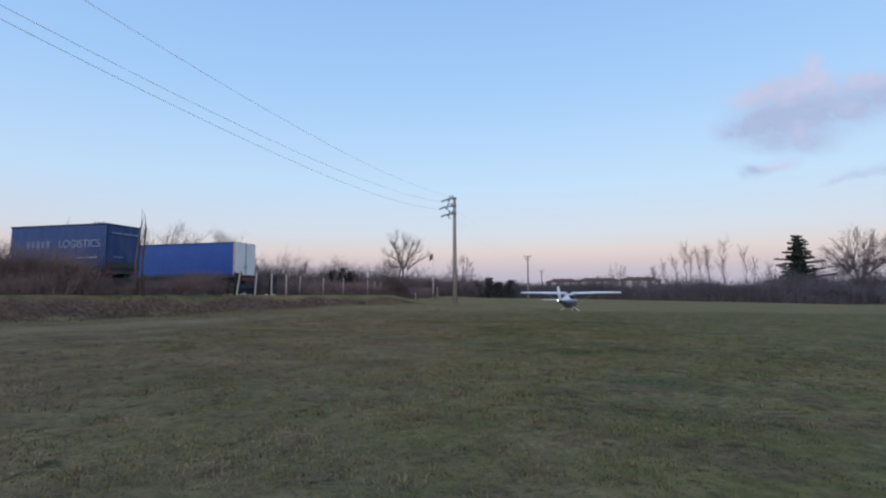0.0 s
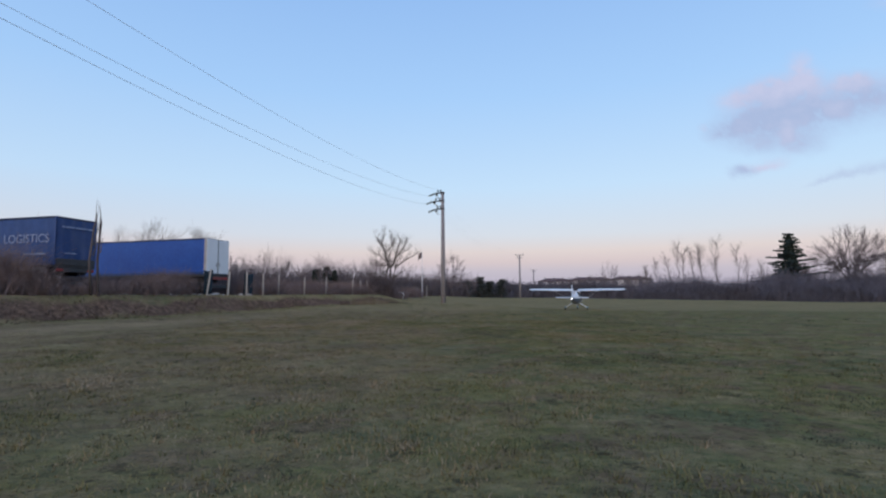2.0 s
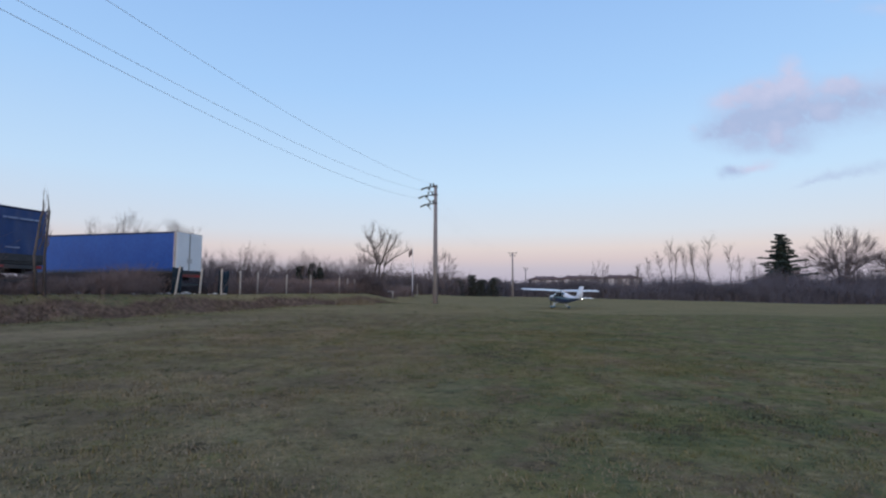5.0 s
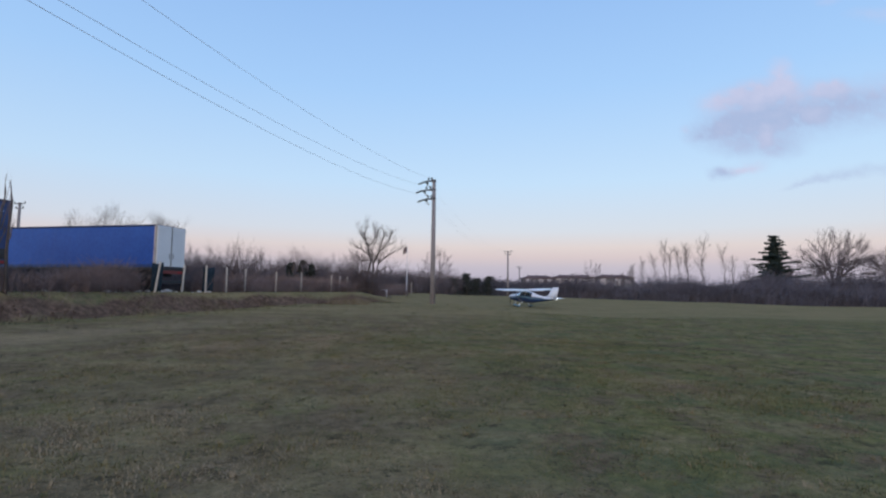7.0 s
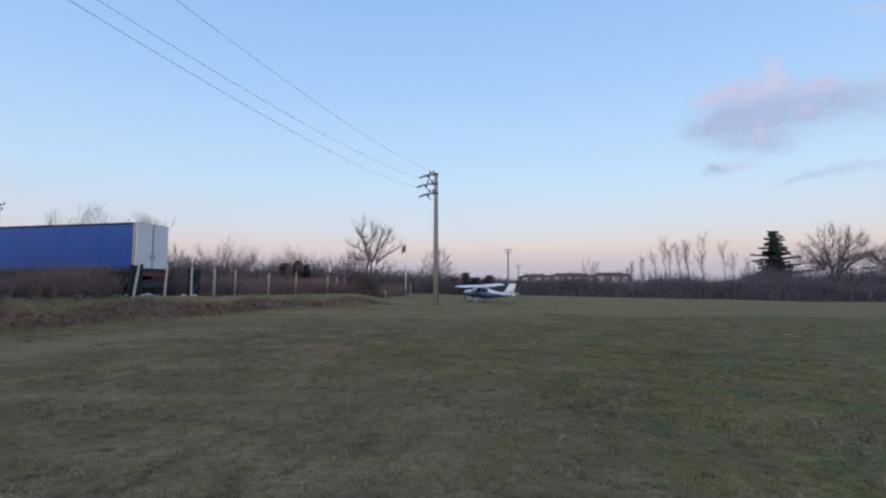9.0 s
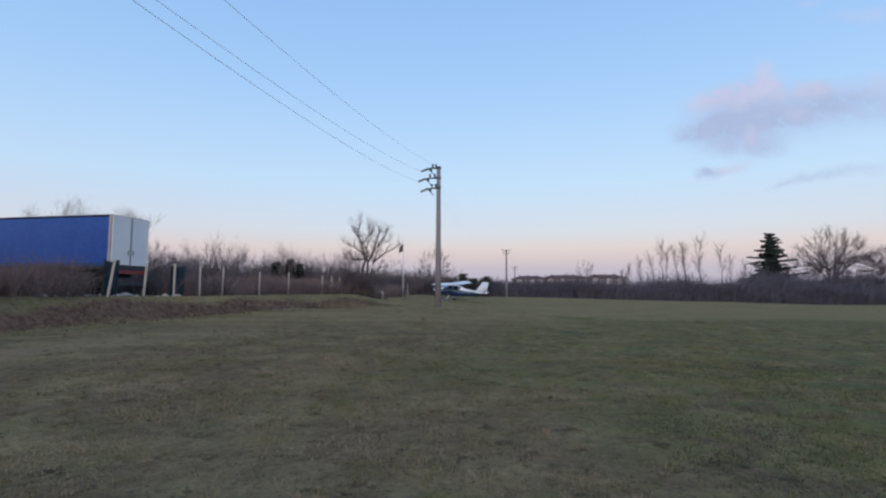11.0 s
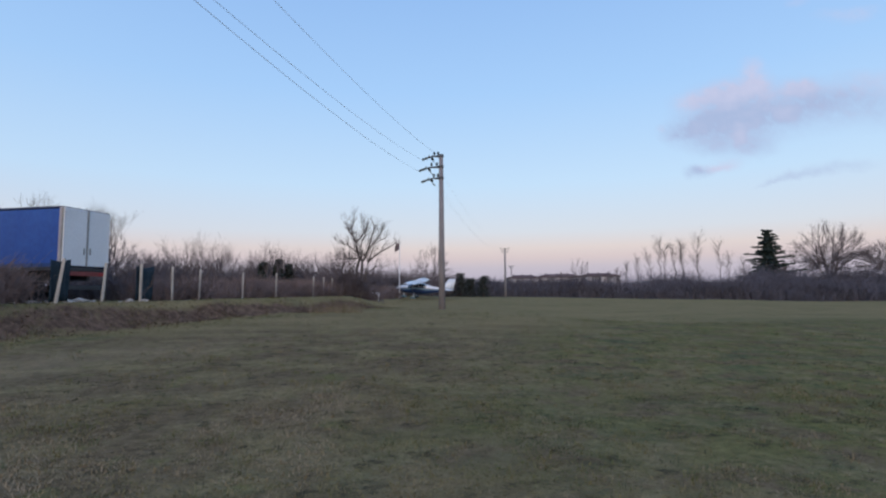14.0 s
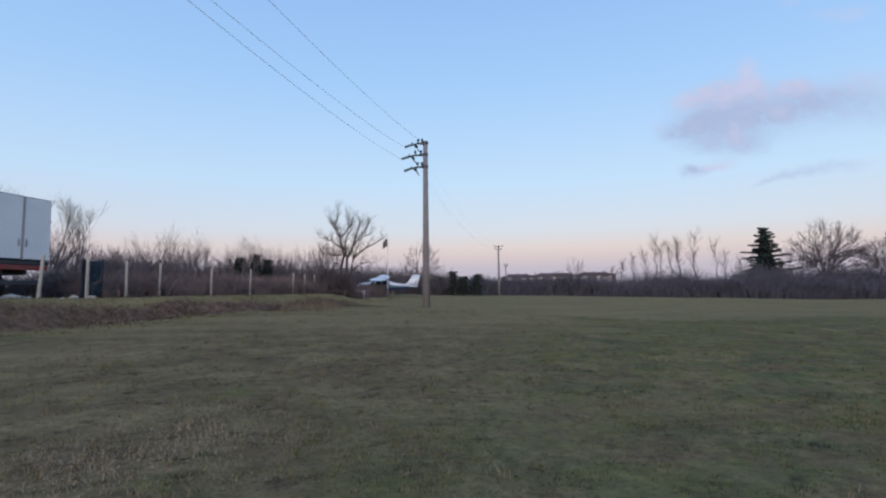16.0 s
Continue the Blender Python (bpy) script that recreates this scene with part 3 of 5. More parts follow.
# ---- bare trees and brush ----
def limb(g, p, d, length, r, depth, rng, twist=0.35, up=0.15, spread=0.6, kids=3, n=5):
    pts, rr = [p.copy()], [r]
    seg = 4 if depth > 1 else 3
    q, e = p.copy(), d.copy()
    for k in range(seg):
        e = (e + Vector((rng.uniform(-1, 1), rng.uniform(-1, 1), rng.uniform(-0.6, 1))) * twist * 0.35 + Vector((0, 0, up * 0.3))).normalized()
        q = q + e * (length / seg)
        pts.append(q.copy())
        rr.append(r * (1 - 0.55 * (k + 1) / seg) if depth else r * (1 - 0.8 * (k + 1) / seg))
    g.tube(pts, rr, n if depth > 1 else 3, cap=False)
    if depth == 0:
        return
    for k in range(kids + (1 if rng.random() < 0.5 else 0)):
        i = rng.choice(range(max(1, seg - 2), seg + 1)) if k else seg
        axis = Vector((rng.uniform(-1, 1), rng.uniform(-1, 1), rng.uniform(-0.3, 0.8)))
        dd = (e + axis * spread).normalized()
        limb(g, pts[i], dd, length * rng.uniform(0.55, 0.82), max(rr[i] * rng.uniform(0.62, 0.85), 0.006), depth - 1, rng, twist, up, spread, kids, n)


def bare_tree(x, y, tall, seed, label, stems=1, depth=4, kids=3, spread=0.6, up=0.15, trunk=0.16, first=0.3, group="bare trees", twist=0.5, leader=0, short=1.0):
    """leader: number of side limbs along one crooked trunk that goes to the top; without it the stems fork."""
    rng = random.Random(seed)
    t = thing("bare_tree", pose(x, y, height(x, y) - 0.1, 0, 0, 0), label, "tree", group)
    tg, cg = Geo(), Geo()
    if leader:
        pts, p = [Vector((0, 0, 0))], Vector((0, 0, 0))
        for k in range(8):
            p = p + Vector((rng.uniform(-1, 1) * 0.035, rng.uniform(-1, 1) * 0.035, 0.12)) * tall
            pts.append(p.copy())
        tg.tube(pts, [trunk * (1.2 - 0.14 * k) for k in range(9)], 6)
        for k in range(leader):
            u = first + (1 - first) * (k / leader) ** 0.7
            i = min(7, int(u * 8))
            q = pts[i].lerp(pts[i + 1], u * 8 - i)
            a = rng.uniform(0, 6.28)
            d = Vector((math.cos(a), math.sin(a), rng.uniform(0.5, 1.3))).normalized()
            limb(cg, q, d, tall * rng.uniform(0.08, 0.17) * short, trunk * 0.35, depth, rng, twist, up, spread, kids)
    for s in range(0 if leader else stems):
        a = rng.uniform(0, 6.28)
        lean = 0.0 if stems == 1 else 0.22
        d = Vector((math.cos(a) * lean, math.sin(a) * lean, 1)).normalized()
        base = Vector((math.cos(a), math.sin(a), 0)) * (0.12 if stems > 1 else 0)
        h = tall * first * rng.uniform(0.8, 1.2)
        mid = base + d * h * 0.5 + Vector((rng.uniform(-1, 1), rng.uniform(-1, 1), 0)) * h * 0.08
        top = base + d * h
        tg.tube([tuple(base), tuple(mid), tuple(top)], [trunk * 1.25, trunk, trunk * 0.8], 8)
        rest = tall - top.z
        for k in range(4 if stems == 1 else 3):
            a = rng.uniform(0, 6.28)
            dd = (d * rng.uniform(0.5, 1.1) + Vector((math.cos(a), math.sin(a), rng.uniform(-0.1, 0.4))) * spread).normalized()
            limb(cg, top - d * h * 0.14 * k, dd, rest * 0.40 * rng.uniform(0.8, 1.15), trunk * 0.62, depth, rng, twist, up, spread, kids)
    part("trunk", tg, M_BARK, t, "", True)
    part("crown", cg, M_BARK if tall > 6 else M_TWIG, t, "leafless branches")
    return t


def brush(name, line, tall, per_m, width, material, seed, label, category, kind="", lump=0.35, r=0.012, lean=0.5, twigs=3):
    """Tangled bare stems along a line, as one mass."""
    rng = random.Random(seed)
    g = Geo()
    for (x0, y0), (x1, y1) in zip(line, line[1:]):
        length = math.hypot(x1 - x0, y1 - y0)
        for k in range(int(length * per_m)):
            u = rng.random()
            x = x0 + (x1 - x0) * u + rng.gauss(0, width)
            y = y0 + (y1 - y0) * u + rng.gauss(0, width)
            hz = tall * (0.62 + 0.5 * noise.noise((x * lump, y * lump, seed)) + 0.2 * noise.noise((x * 0.5, y * 0.5, seed)) + rng.uniform(-0.2, 0.25))
            hz = max(hz, 0.25 * tall)
            a = rng.uniform(0, 6.28)
            b = Vector((x, y, height(x, y) - 0.05))
            d = Vector((math.cos(a) * lean * rng.random(), math.sin(a) * lean * rng.random(), 1)) * hz
            m1 = b + d * 0.55 + Vector((rng.uniform(-1, 1), rng.uniform(-1, 1), 0)) * 0.12 * hz
            e1 = b + d + Vector((rng.uniform(-1, 1), rng.uniform(-1, 1), -0.3)) * 0.22 * hz
            g.tube([b, m1, e1], [r * 1.4, r, r * 0.4], 3, cap=False)
            for q in range(twigs):
                c = b.lerp(m1, rng.uniform(0.3, 1)) if q else m1
                f = c + Vector((rng.uniform(-1, 1), rng.uniform(-1, 1), rng.uniform(-0.1, 0.8))) * 0.33 * hz
                g.tube([c, f], [r * 0.8, r * 0.3], 3, cap=False)
    ob = new(name, g.mesh(name))
    ob.data.materials.append(material)
    return tagged(ob, label, category, kind=kind)


# thick brush behind the fence and before the trailers
brush("brambles", [(-29, 19), (-24.5, 23), (-20.6, 28.6), (-18.4, 34), (-16.9, 39.2)], 1.65, 300, 0.6, M_BRAMBLE, 3, "tangled brown brambles on the bank before the trailers", "brambles", "stuff", r=0.008, lean=1.1, twigs=5)
brush("brambles", [(-27, 25.6), (-23.6, 27.6), (-20.3, 29.2)], 3.9, 260, 0.5, M_BRAMBLE, 5, "tall dark bramble thicket beside the lettered trailer", "brambles", "stuff", r=0.009, lean=0.8, twigs=6)
brush("hedge", [(-15.2, 46.0), (-13.2, 55), (-10.5, 66), (-7.4, 75), (-3.2, 84.0)], 1.9, 260, 0.7, M_BRAMBLE, 7, "leafless brown hedge growing behind the fence", "hedge", "stuff", r=0.010, lean=0.9, twigs=4)
brush("hedge", [(-24, 60), (-17, 75), (-9, 88), (-5, 98), (0, 110), (9, 130)], 4.7, 110, 1.3, M_TWIG, 9, "leafless thicket along the meadow's far side", "hedge", "stuff", r=0.022, lean=0.7, lump=0.22, twigs=4)
brush("hedge", [(8, 133), (34, 140), (70, 146), (110, 143), (150, 132), (200, 115)], 5.2, 170, 2.4, M_HAZED, 11, "dense leafless hedge closing the meadow", "hedge", "stuff", r=0.04, lean=0.9, lump=0.12)
brush("shrubs", [(58, 151), (112, 149), (154, 140), (205, 122)], 7.6, 48, 3.0, M_HAZED, 12, "taller leafless shrubs rising over the far hedge", "shrubs", "stuff", r=0.032, lean=0.8, lump=0.07)
brush("shrubs", [(120, 200), (150, 198), (180, 195), (225, 185)], 12.5, 40, 3.0, M_HAZED, 19, "tall leafless shrubs round the feet of the broad trees", "shrubs", "stuff", r=0.05, lean=0.7, lump=0.08, twigs=5)
brush("brambles", [(-9.8, 70.2), (-7.4, 71.6), (-4.6, 72.4)], 3.0, 260, 0.5, M_TWIG, 23, "dark leafless bush round the foot of the bare tree", "brambles", "stuff", r=0.012, lean=0.8, twigs=5)
brush("brambles", [(-27.5, 28.2), (-23, 29.0), (-19.6, 29.7)], 2.2, 200, 0.3, M_BRAMBLE, 16, "brown brambles grown up against the lettered trailer", "brambles", "stuff", r=0.008, lean=0.9, twigs=5)
brush("brambles", [(-31, 37), (-18.3, 36.6), (-17.2, 40.2)], 2.0, 190, 0.5, M_BRAMBLE, 18, "brown brambles between the two trailers", "brambles", "stuff", r=0.009, lean=0.9, twigs=5)
brush("brambles", [(-31, 47.5), (-16, 47)], 1.5, 90, 0.5, M_BRAMBLE, 15, "dark brambles behind the blue trailer", "brambles", "stuff", r=0.014, lean=0.9)
brush("far_woods", [(-160, 260), (-60, 400), (20, 480), (180, 520), (330, 430), (450, 300)], 12.0, 10, 9.0, M_HAZED, 13, "distant line of leafless woods", "woods", "stuff", r=0.22, lean=0.7)

for k, (x, y, h) in enumerate(((-12.5, 64, 5.4), (-15.0, 58, 4.0), (-16.3, 51, 3.3), (-10.3, 76, 5.2), (-8.6, 72, 4.6), (-7.6, 71.5, 6.2), (-8.3, 69.8, 5.6), (-19.5, 72, 6.5), (-3, 104, 6.0), (-14.3, 68, 4.6), (-17.5, 64, 4.8), (-11.4, 79, 5.5), (-7, 84, 4.8), (6.5, 112, 6.0), (-1, 94, 5.2), (-18, 55, 3.6), (-13.6, 73, 6.2), (-21, 66, 6.4))):
    bare_tree(x, y, h, 40 + k, "thin leafless tree rising from the hedge", stems=2 + k % 3, depth=3, kids=3, spread=0.7, trunk=0.05, first=0.25, group="hedge trees")
for k, (x, y, h) in enumerate(((-17.5, 47.6, 3.2),)):
    bare_tree(x, y, h + 1.0, 60 + k, "bushy leafless tree beside the white trailer doors", stems=3, depth=3, kids=4, spread=0.9, trunk=0.05, first=0.3, up=0.02, group="hedge trees")
for k, (x, y, h) in enumerate(((-18.0, 31.5, 5.9), (-17.75, 31.7, 5.6))):
    bare_tree(x, y, h, 70 + k, "slender bare sapling before the lettered trailer", stems=1, depth=2, kids=2, spread=0.2, trunk=0.06, first=0.72, up=0.6, group="saplings")
for k, (x, y, h) in enumerate(((-38, 68, 9.8), (-33, 66, 9.2), (-29, 67, 9.6), (-44, 62, 9.0))):
    bare_tree(x, y, h, 80 + k, "leafless tree showing above the trailer roofs", stems=2, depth=4, kids=3, spread=0.6, trunk=0.1, first=0.4, group="trees behind the trailers")
for k, (x, y, h) in enumerate(((77.7, 193, 13.5), (82.8, 194, 15.5), (86.3, 192, 19.5), (87.9, 196, 18), (90.4, 193, 17.5), (93.4, 192, 18.5), (95.1, 195, 19), (99.2, 193, 21.5), (101.3, 195, 15), (108, 194, 18.5), (110.8, 196, 14.5), (116, 195, 13), (73, 192, 11.5))):
    bare_tree(x, y, h, 100 + k, "tall thin leafless poplar behind the far hedge", leader=22, depth=2, kids=3, spread=0.9, trunk=0.17, first=0.5, up=0.2, group="poplars", short=0.8)


def domed_tree(x, y, tall, wide, seed, label, group, mains=10, ends=15, trunk=0.5):
    """A broad tree: limbs arch out from a short trunk to a rounded crown of fine twigs."""
    rng = random.Random(seed)
    t = thing("broad_tree", pose(x, y, height(x, y) - 0.1), label, "tree", group)
    tg, cg = Geo(), Geo()
    fork = Vector((0, 0, tall * 0.16))
    tg.tube([(0, 0, 0), (0.05, 0, tall * 0.08), tuple(fork)], [trunk * 1.3, trunk, trunk * 0.9], 9)
    for k in range(mains):
        a = 6.283 * (k + rng.uniform(-0.3, 0.3)) / mains
        out = wide * rng.uniform(0.06, 0.2)
        knee = fork + Vector((math.cos(a) * out, math.sin(a) * out, tall * rng.uniform(0.16, 0.36)))
        bend = fork.lerp(knee, 0.5) + Vector((rng.uniform(-1, 1), rng.uniform(-1, 1), 0.8)) * tall * 0.025
        cg.tube([fork, bend, knee], [trunk * 0.5, trunk * 0.4, trunk * 0.32], 6, cap=False)
        for q in range(ends):
            b, e = a + rng.gauss(0, 0.55), math.asin(min(1, rng.uniform(-0.3, 1.03)))
            r = wide / 2 * rng.uniform(0.86, 1.03)
            tip = Vector((math.cos(b) * math.cos(e) * r, math.sin(b) * math.cos(e) * r, tall * 0.36 + tall * 0.64 * math.sin(e) * rng.uniform(0.88, 1.0)))
            m1 = knee.lerp(tip, 0.35) + Vector((rng.uniform(-1, 1), rng.uniform(-1, 1), 1.1)) * tall * 0.04
            m2 = knee.lerp(tip, 0.7) + Vector((rng.uniform(-1, 1), rng.uniform(-1, 1), 0.7)) * tall * 0.03
            cg.tube([knee, m1, m2, tip], [trunk * 0.24, trunk * 0.17, trunk * 0.11, 0.03], 4, cap=False)
            for p, d in ((m1, m2 - m1), (m2, tip - m2), (m2.lerp(tip, 0.5), tip - m2), (tip, tip - m2)):
                for z in range(3):
                    dd = (d.normalized() + Vector((rng.uniform(-1, 1), rng.uniform(-1, 1), rng.uniform(-0.3, 0.7))) * 0.7).normalized()
                    limb(cg, p, dd, tall * rng.uniform(0.045, 0.075), trunk * 0.1, 2, rng, 0.6, 0.08, 0.9, 2, 3)
    part("trunk", tg, M_BARK, t, "", True)
    part("crown", cg, M_TWIG, t, "rounded crown of leafless branches")


DOME = "broad leafless tree with a rounded crown of branches"
for k, (x, y, h, w) in enumerate(((157, 205, 26.5, 30), (182, 204, 21, 24), (198, 201, 18, 20), (212, 198, 18, 20), (143, 214, 13, 13))):
    domed_tree(x, y, h, w, 120 + k, DOME, "broad trees")
for k, (x, y, h, w) in enumerate(((78, 330, 12, 11), (92, 330, 13, 11), (113, 360, 23, 20), (122, 345, 13, 11), (133, 350, 17, 13))):
    domed_tree(x, y, h, w, 130 + k, "leafless tree before the far houses", "far trees", 5, 8, 0.4)
domed_tree(2.6, 97, 7.6, 5.6, 141, "small round-crowned leafless tree behind the hedge", "hedge trees", 5, 8, 0.12)


def crooked_tree(x, y):
    """The tall bare tree by the fence: three stems and their crooked limbs, with twigs along them."""
    rng = random.Random(21)
    t = thing("bare_tree", pose(x, y, height(x, y) - 0.4, 0, 0, 5) @ Matrix.Diagonal((1.04, 1, 1.04, 1)), "tall bare tree with three crooked stems behind the fence", "tree", "bare trees")
    stems = [[(-0.2, 0), (-0.46, 2.2), (-0.1, 4.4), (-0.46, 6.1), (-1.0, 7.3), (-0.7, 8.8)], [(0.0, 0), (0.1, 2.3), (0.2, 4.1), (0.75, 5.4), (1.1, 6.9), (1.3, 7.9)], [(0.15, 0), (0.4, 2.3), (0.8, 4.1), (2.0, 5.2), (3.4, 6.0)]]
    limbs = [[(-0.1, 4.9), (-1.3, 5.8), (-1.9, 5.95)], [(-0.46, 6.1), (0.2, 7.2), (0.25, 8.2)], [(0.75, 5.4), (2.0, 7.0), (2.3, 7.5)], [(0.55, 2.9), (1.5, 3.6), (2.7, 3.7)], [(-0.1, 4.5), (-1.1, 4.4), (-2.0, 4.5)],
             [(0.2, 4.1), (-0.1, 5.6), (0.5, 6.8), (0.6, 7.9)], [(0.8, 4.1), (1.3, 5.9), (2.6, 6.7)], [(-0.8, 6.8), (-1.5, 7.9)]]
    tg, cg = Geo(), Geo()
    for k, line in enumerate(stems + limbs):
        lean, stem = rng.uniform(-0.35, 0.35), k < len(stems)
        pts = [Vector((px + rng.uniform(-0.06, 0.06), lean * z * 0.25, z)) for px, z in line]
        fine = []
        for a, b in zip(pts, pts[1:]):
            fine += [a, a.lerp(b, 0.5) + Vector((rng.uniform(-1, 1), rng.uniform(-1, 1), rng.uniform(-0.5, 0.5))) * 0.11]
        fine.append(pts[-1])
        r0 = 0.15 if stem else 0.062
        rr = [r0 * (1 - 0.86 * i / (len(fine) - 1)) + 0.008 for i in range(len(fine))]
        (tg if stem else cg).tube(fine, rr, 7, cap=False)
        for i in range(len(fine)):
            if fine[i].z < 3.4:
                continue
            for q in range(6):
                d = (fine[i] - fine[i - 1] if i else Vector((0, 0, 1))).normalized()
                d = (d * 0.5 + Vector((rng.uniform(-1, 1), rng.uniform(-1, 1), rng.uniform(-0.15, 0.9)))).normalized()
                limb(cg, fine[i], d, rng.uniform(0.35, 0.8), min(rr[i] * 0.6, 0.026), 2, rng, 0.8, 0.15, 0.9, 2, 4)
    part("stems", tg, M_BARK, t, "crooked dark stems", True)
    part("crown", cg, M_BARK, t, "leafless branches and twigs")


crooked_tree(-6.0, 73.2)


def ivy_stump(x, y, tall, seed, wide):
    """An ivy-clad dead trunk."""
    rng = random.Random(seed)
    t = thing("ivy_clad_stump", pose(x, y, height(x, y) - 0.1), "broken trunk clad in dark ivy, standing in the hedge", "tree stump", "ivy-clad trunks")
    part("trunk", Geo().tube([(0, 0, 0), (0.1, 0.05, tall * 0.5), (0.25, 0, tall)], [0.3, 0.24, 0.14], 7), M_BARK, t)
    g = Geo()
    for k in range(1500):
        h = rng.random() ** 0.8 * tall
        a = rng.uniform(0, 6.28)
        r = rng.uniform(0.1, 0.85) * (1 + 1.1 * noise.noise((h * 1.1 + 3 * math.cos(a), seed, 3 * math.sin(a)))) * (1.35 - 0.8 * h / tall) * wide
        c = Vector((math.cos(a) * r + 0.5 * noise.noise((h * 0.6, seed, 5)), math.sin(a) * r, h))
        u = Vector((rng.uniform(-1, 1), rng.uniform(-1, 1), rng.uniform(-1, 1))).normalized() * 0.16
        v = Vector((rng.uniform(-1, 1), rng.uniform(-1, 1), rng.uniform(-1, 1))).normalized() * 0.13
        o = len(g.v)
        g.v += [tuple(c - u), tuple(c + v), tuple(c + u), tuple(c - v)]
        g.f.append((o, o + 1, o + 2, o + 3))
    part("ivy", g, M_IVY, t, "dark ivy leaves")


for k, (x, y, h) in enumerate(((9.6, 122, 4.7), (11.6, 123, 3.8), (14.4, 124, 4.3), (-13.6, 64.5, 3.1), (-12.7, 65.5, 3.4), (-12.0, 66.5, 3.0), (6.2, 118, 3.6))):
    ivy_stump(x, y, h, 200 + k, 1.6 if y > 100 else 0.5)


def conifer(x, y, tall, seed):
    rng = random.Random(seed)
    t = thing("cedar", pose(x, y, height(x, y) - 0.2), "dark cedar with tiered drooping branches behind the hedge", "tree")
    part("trunk", Geo().tube([(0, 0, 0), (0.1, 0, tall * 0.6), (0, 0, tall * 0.97)], [0.55, 0.3, 0.06], 9), M_BARK, t)
    cg, bg = Geo(), Geo()

    def spray(c, d, w):
        n = d.cross(Vector((rng.uniform(-1, 1), rng.uniform(-1, 1), 1))).normalized() * w
        i = len(cg.v)
        cg.v += [tuple(c - d - n * 0.3), tuple(c - d * 0.2 + n), tuple(c + d), tuple(c - d * 0.2 - n)]
        cg.f.append((i, i + 1, i + 2, i + 3))

    h = tall * 0.06
    while h < tall * 0.985:
        f = h / tall
        reach = (0.9 + (1 - f) ** 0.9 * tall * 0.50) * rng.uniform(0.75, 1.2)
        for k in range(8):
            a = rng.uniform(0, 6.28)
            L = reach * rng.uniform(0.55, 1.1)
            o, tip = Vector((0, 0, h)), Vector((math.cos(a) * L, math.sin(a) * L, h + L * rng.uniform(-0.05, 0.2)))
            bg.tube([tuple(o), tuple(tip)], [0.09, 0.03], 3, cap=False)
            for q in range(int(26 + 24 * L)):
                u = rng.random() ** 0.7
                c = o.lerp(tip, u) + Vector((rng.gauss(0, 0.3), rng.gauss(0, 0.3), rng.gauss(-0.22, 0.2))) * (1.1 - 0.6 * u)
                spray(c, Vector((math.cos(a) + rng.uniform(-1, 1), math.sin(a) + rng.uniform(-1, 1), rng.uniform(-0.5, 0.2))).normalized() * rng.uniform(0.3, 0.7), 0.2)
        h += tall * 0.045 * rng.uniform(0.8, 1.25)
    for k in range(5200):
        f = rng.random() ** 1.3
        a, r = rng.uniform(0, 6.28), (0.5 + (1 - f) * tall * 0.17) * rng.random() ** 0.5
        spray(Vector((math.cos(a) * r, math.sin(a) * r, tall * (0.05 + 0.9 * f))), Vector((rng.uniform(-1, 1), rng.uniform(-1, 1), rng.uniform(-1, 0.3))).normalized() * rng.uniform(0.3, 0.8), 0.25)
    part("branches", bg, M_BARK, t)
    part("crown", cg, M_NEEDLE, t, "dark green needles")


conifer(138.5, 212, 26.5, 5)


# ---- far houses ----
def hip_roof(g, cx, cy, z, w, d, rise, over=0.7):
    w, d = w / 2 + over, d / 2 + over
    o = len(g.v)
    r = max(w - d, 0.2)
    g.v += [(cx - w, cy - d, z), (cx + w, cy - d, z), (cx + w, cy + d, z), (cx - w, cy + d, z), (cx - r, cy, z + rise), (cx + r, cy, z + rise)]
    g.v += [(cx - w, cy - d, z - 0.25), (cx + w, cy - d, z - 0.25), (cx + w, cy + d, z - 0.25), (cx - w, cy + d, z - 0.25)]
    g.f += [tuple(o + i for i in q) for q in ((0, 1, 5, 4), (1, 2, 5), (2, 3, 4, 5), (3, 0, 4), (6, 7, 1, 0), (7, 8, 2, 1), (8, 9, 3, 2), (9, 6, 0, 3), (9, 8, 7, 6))]
    return g


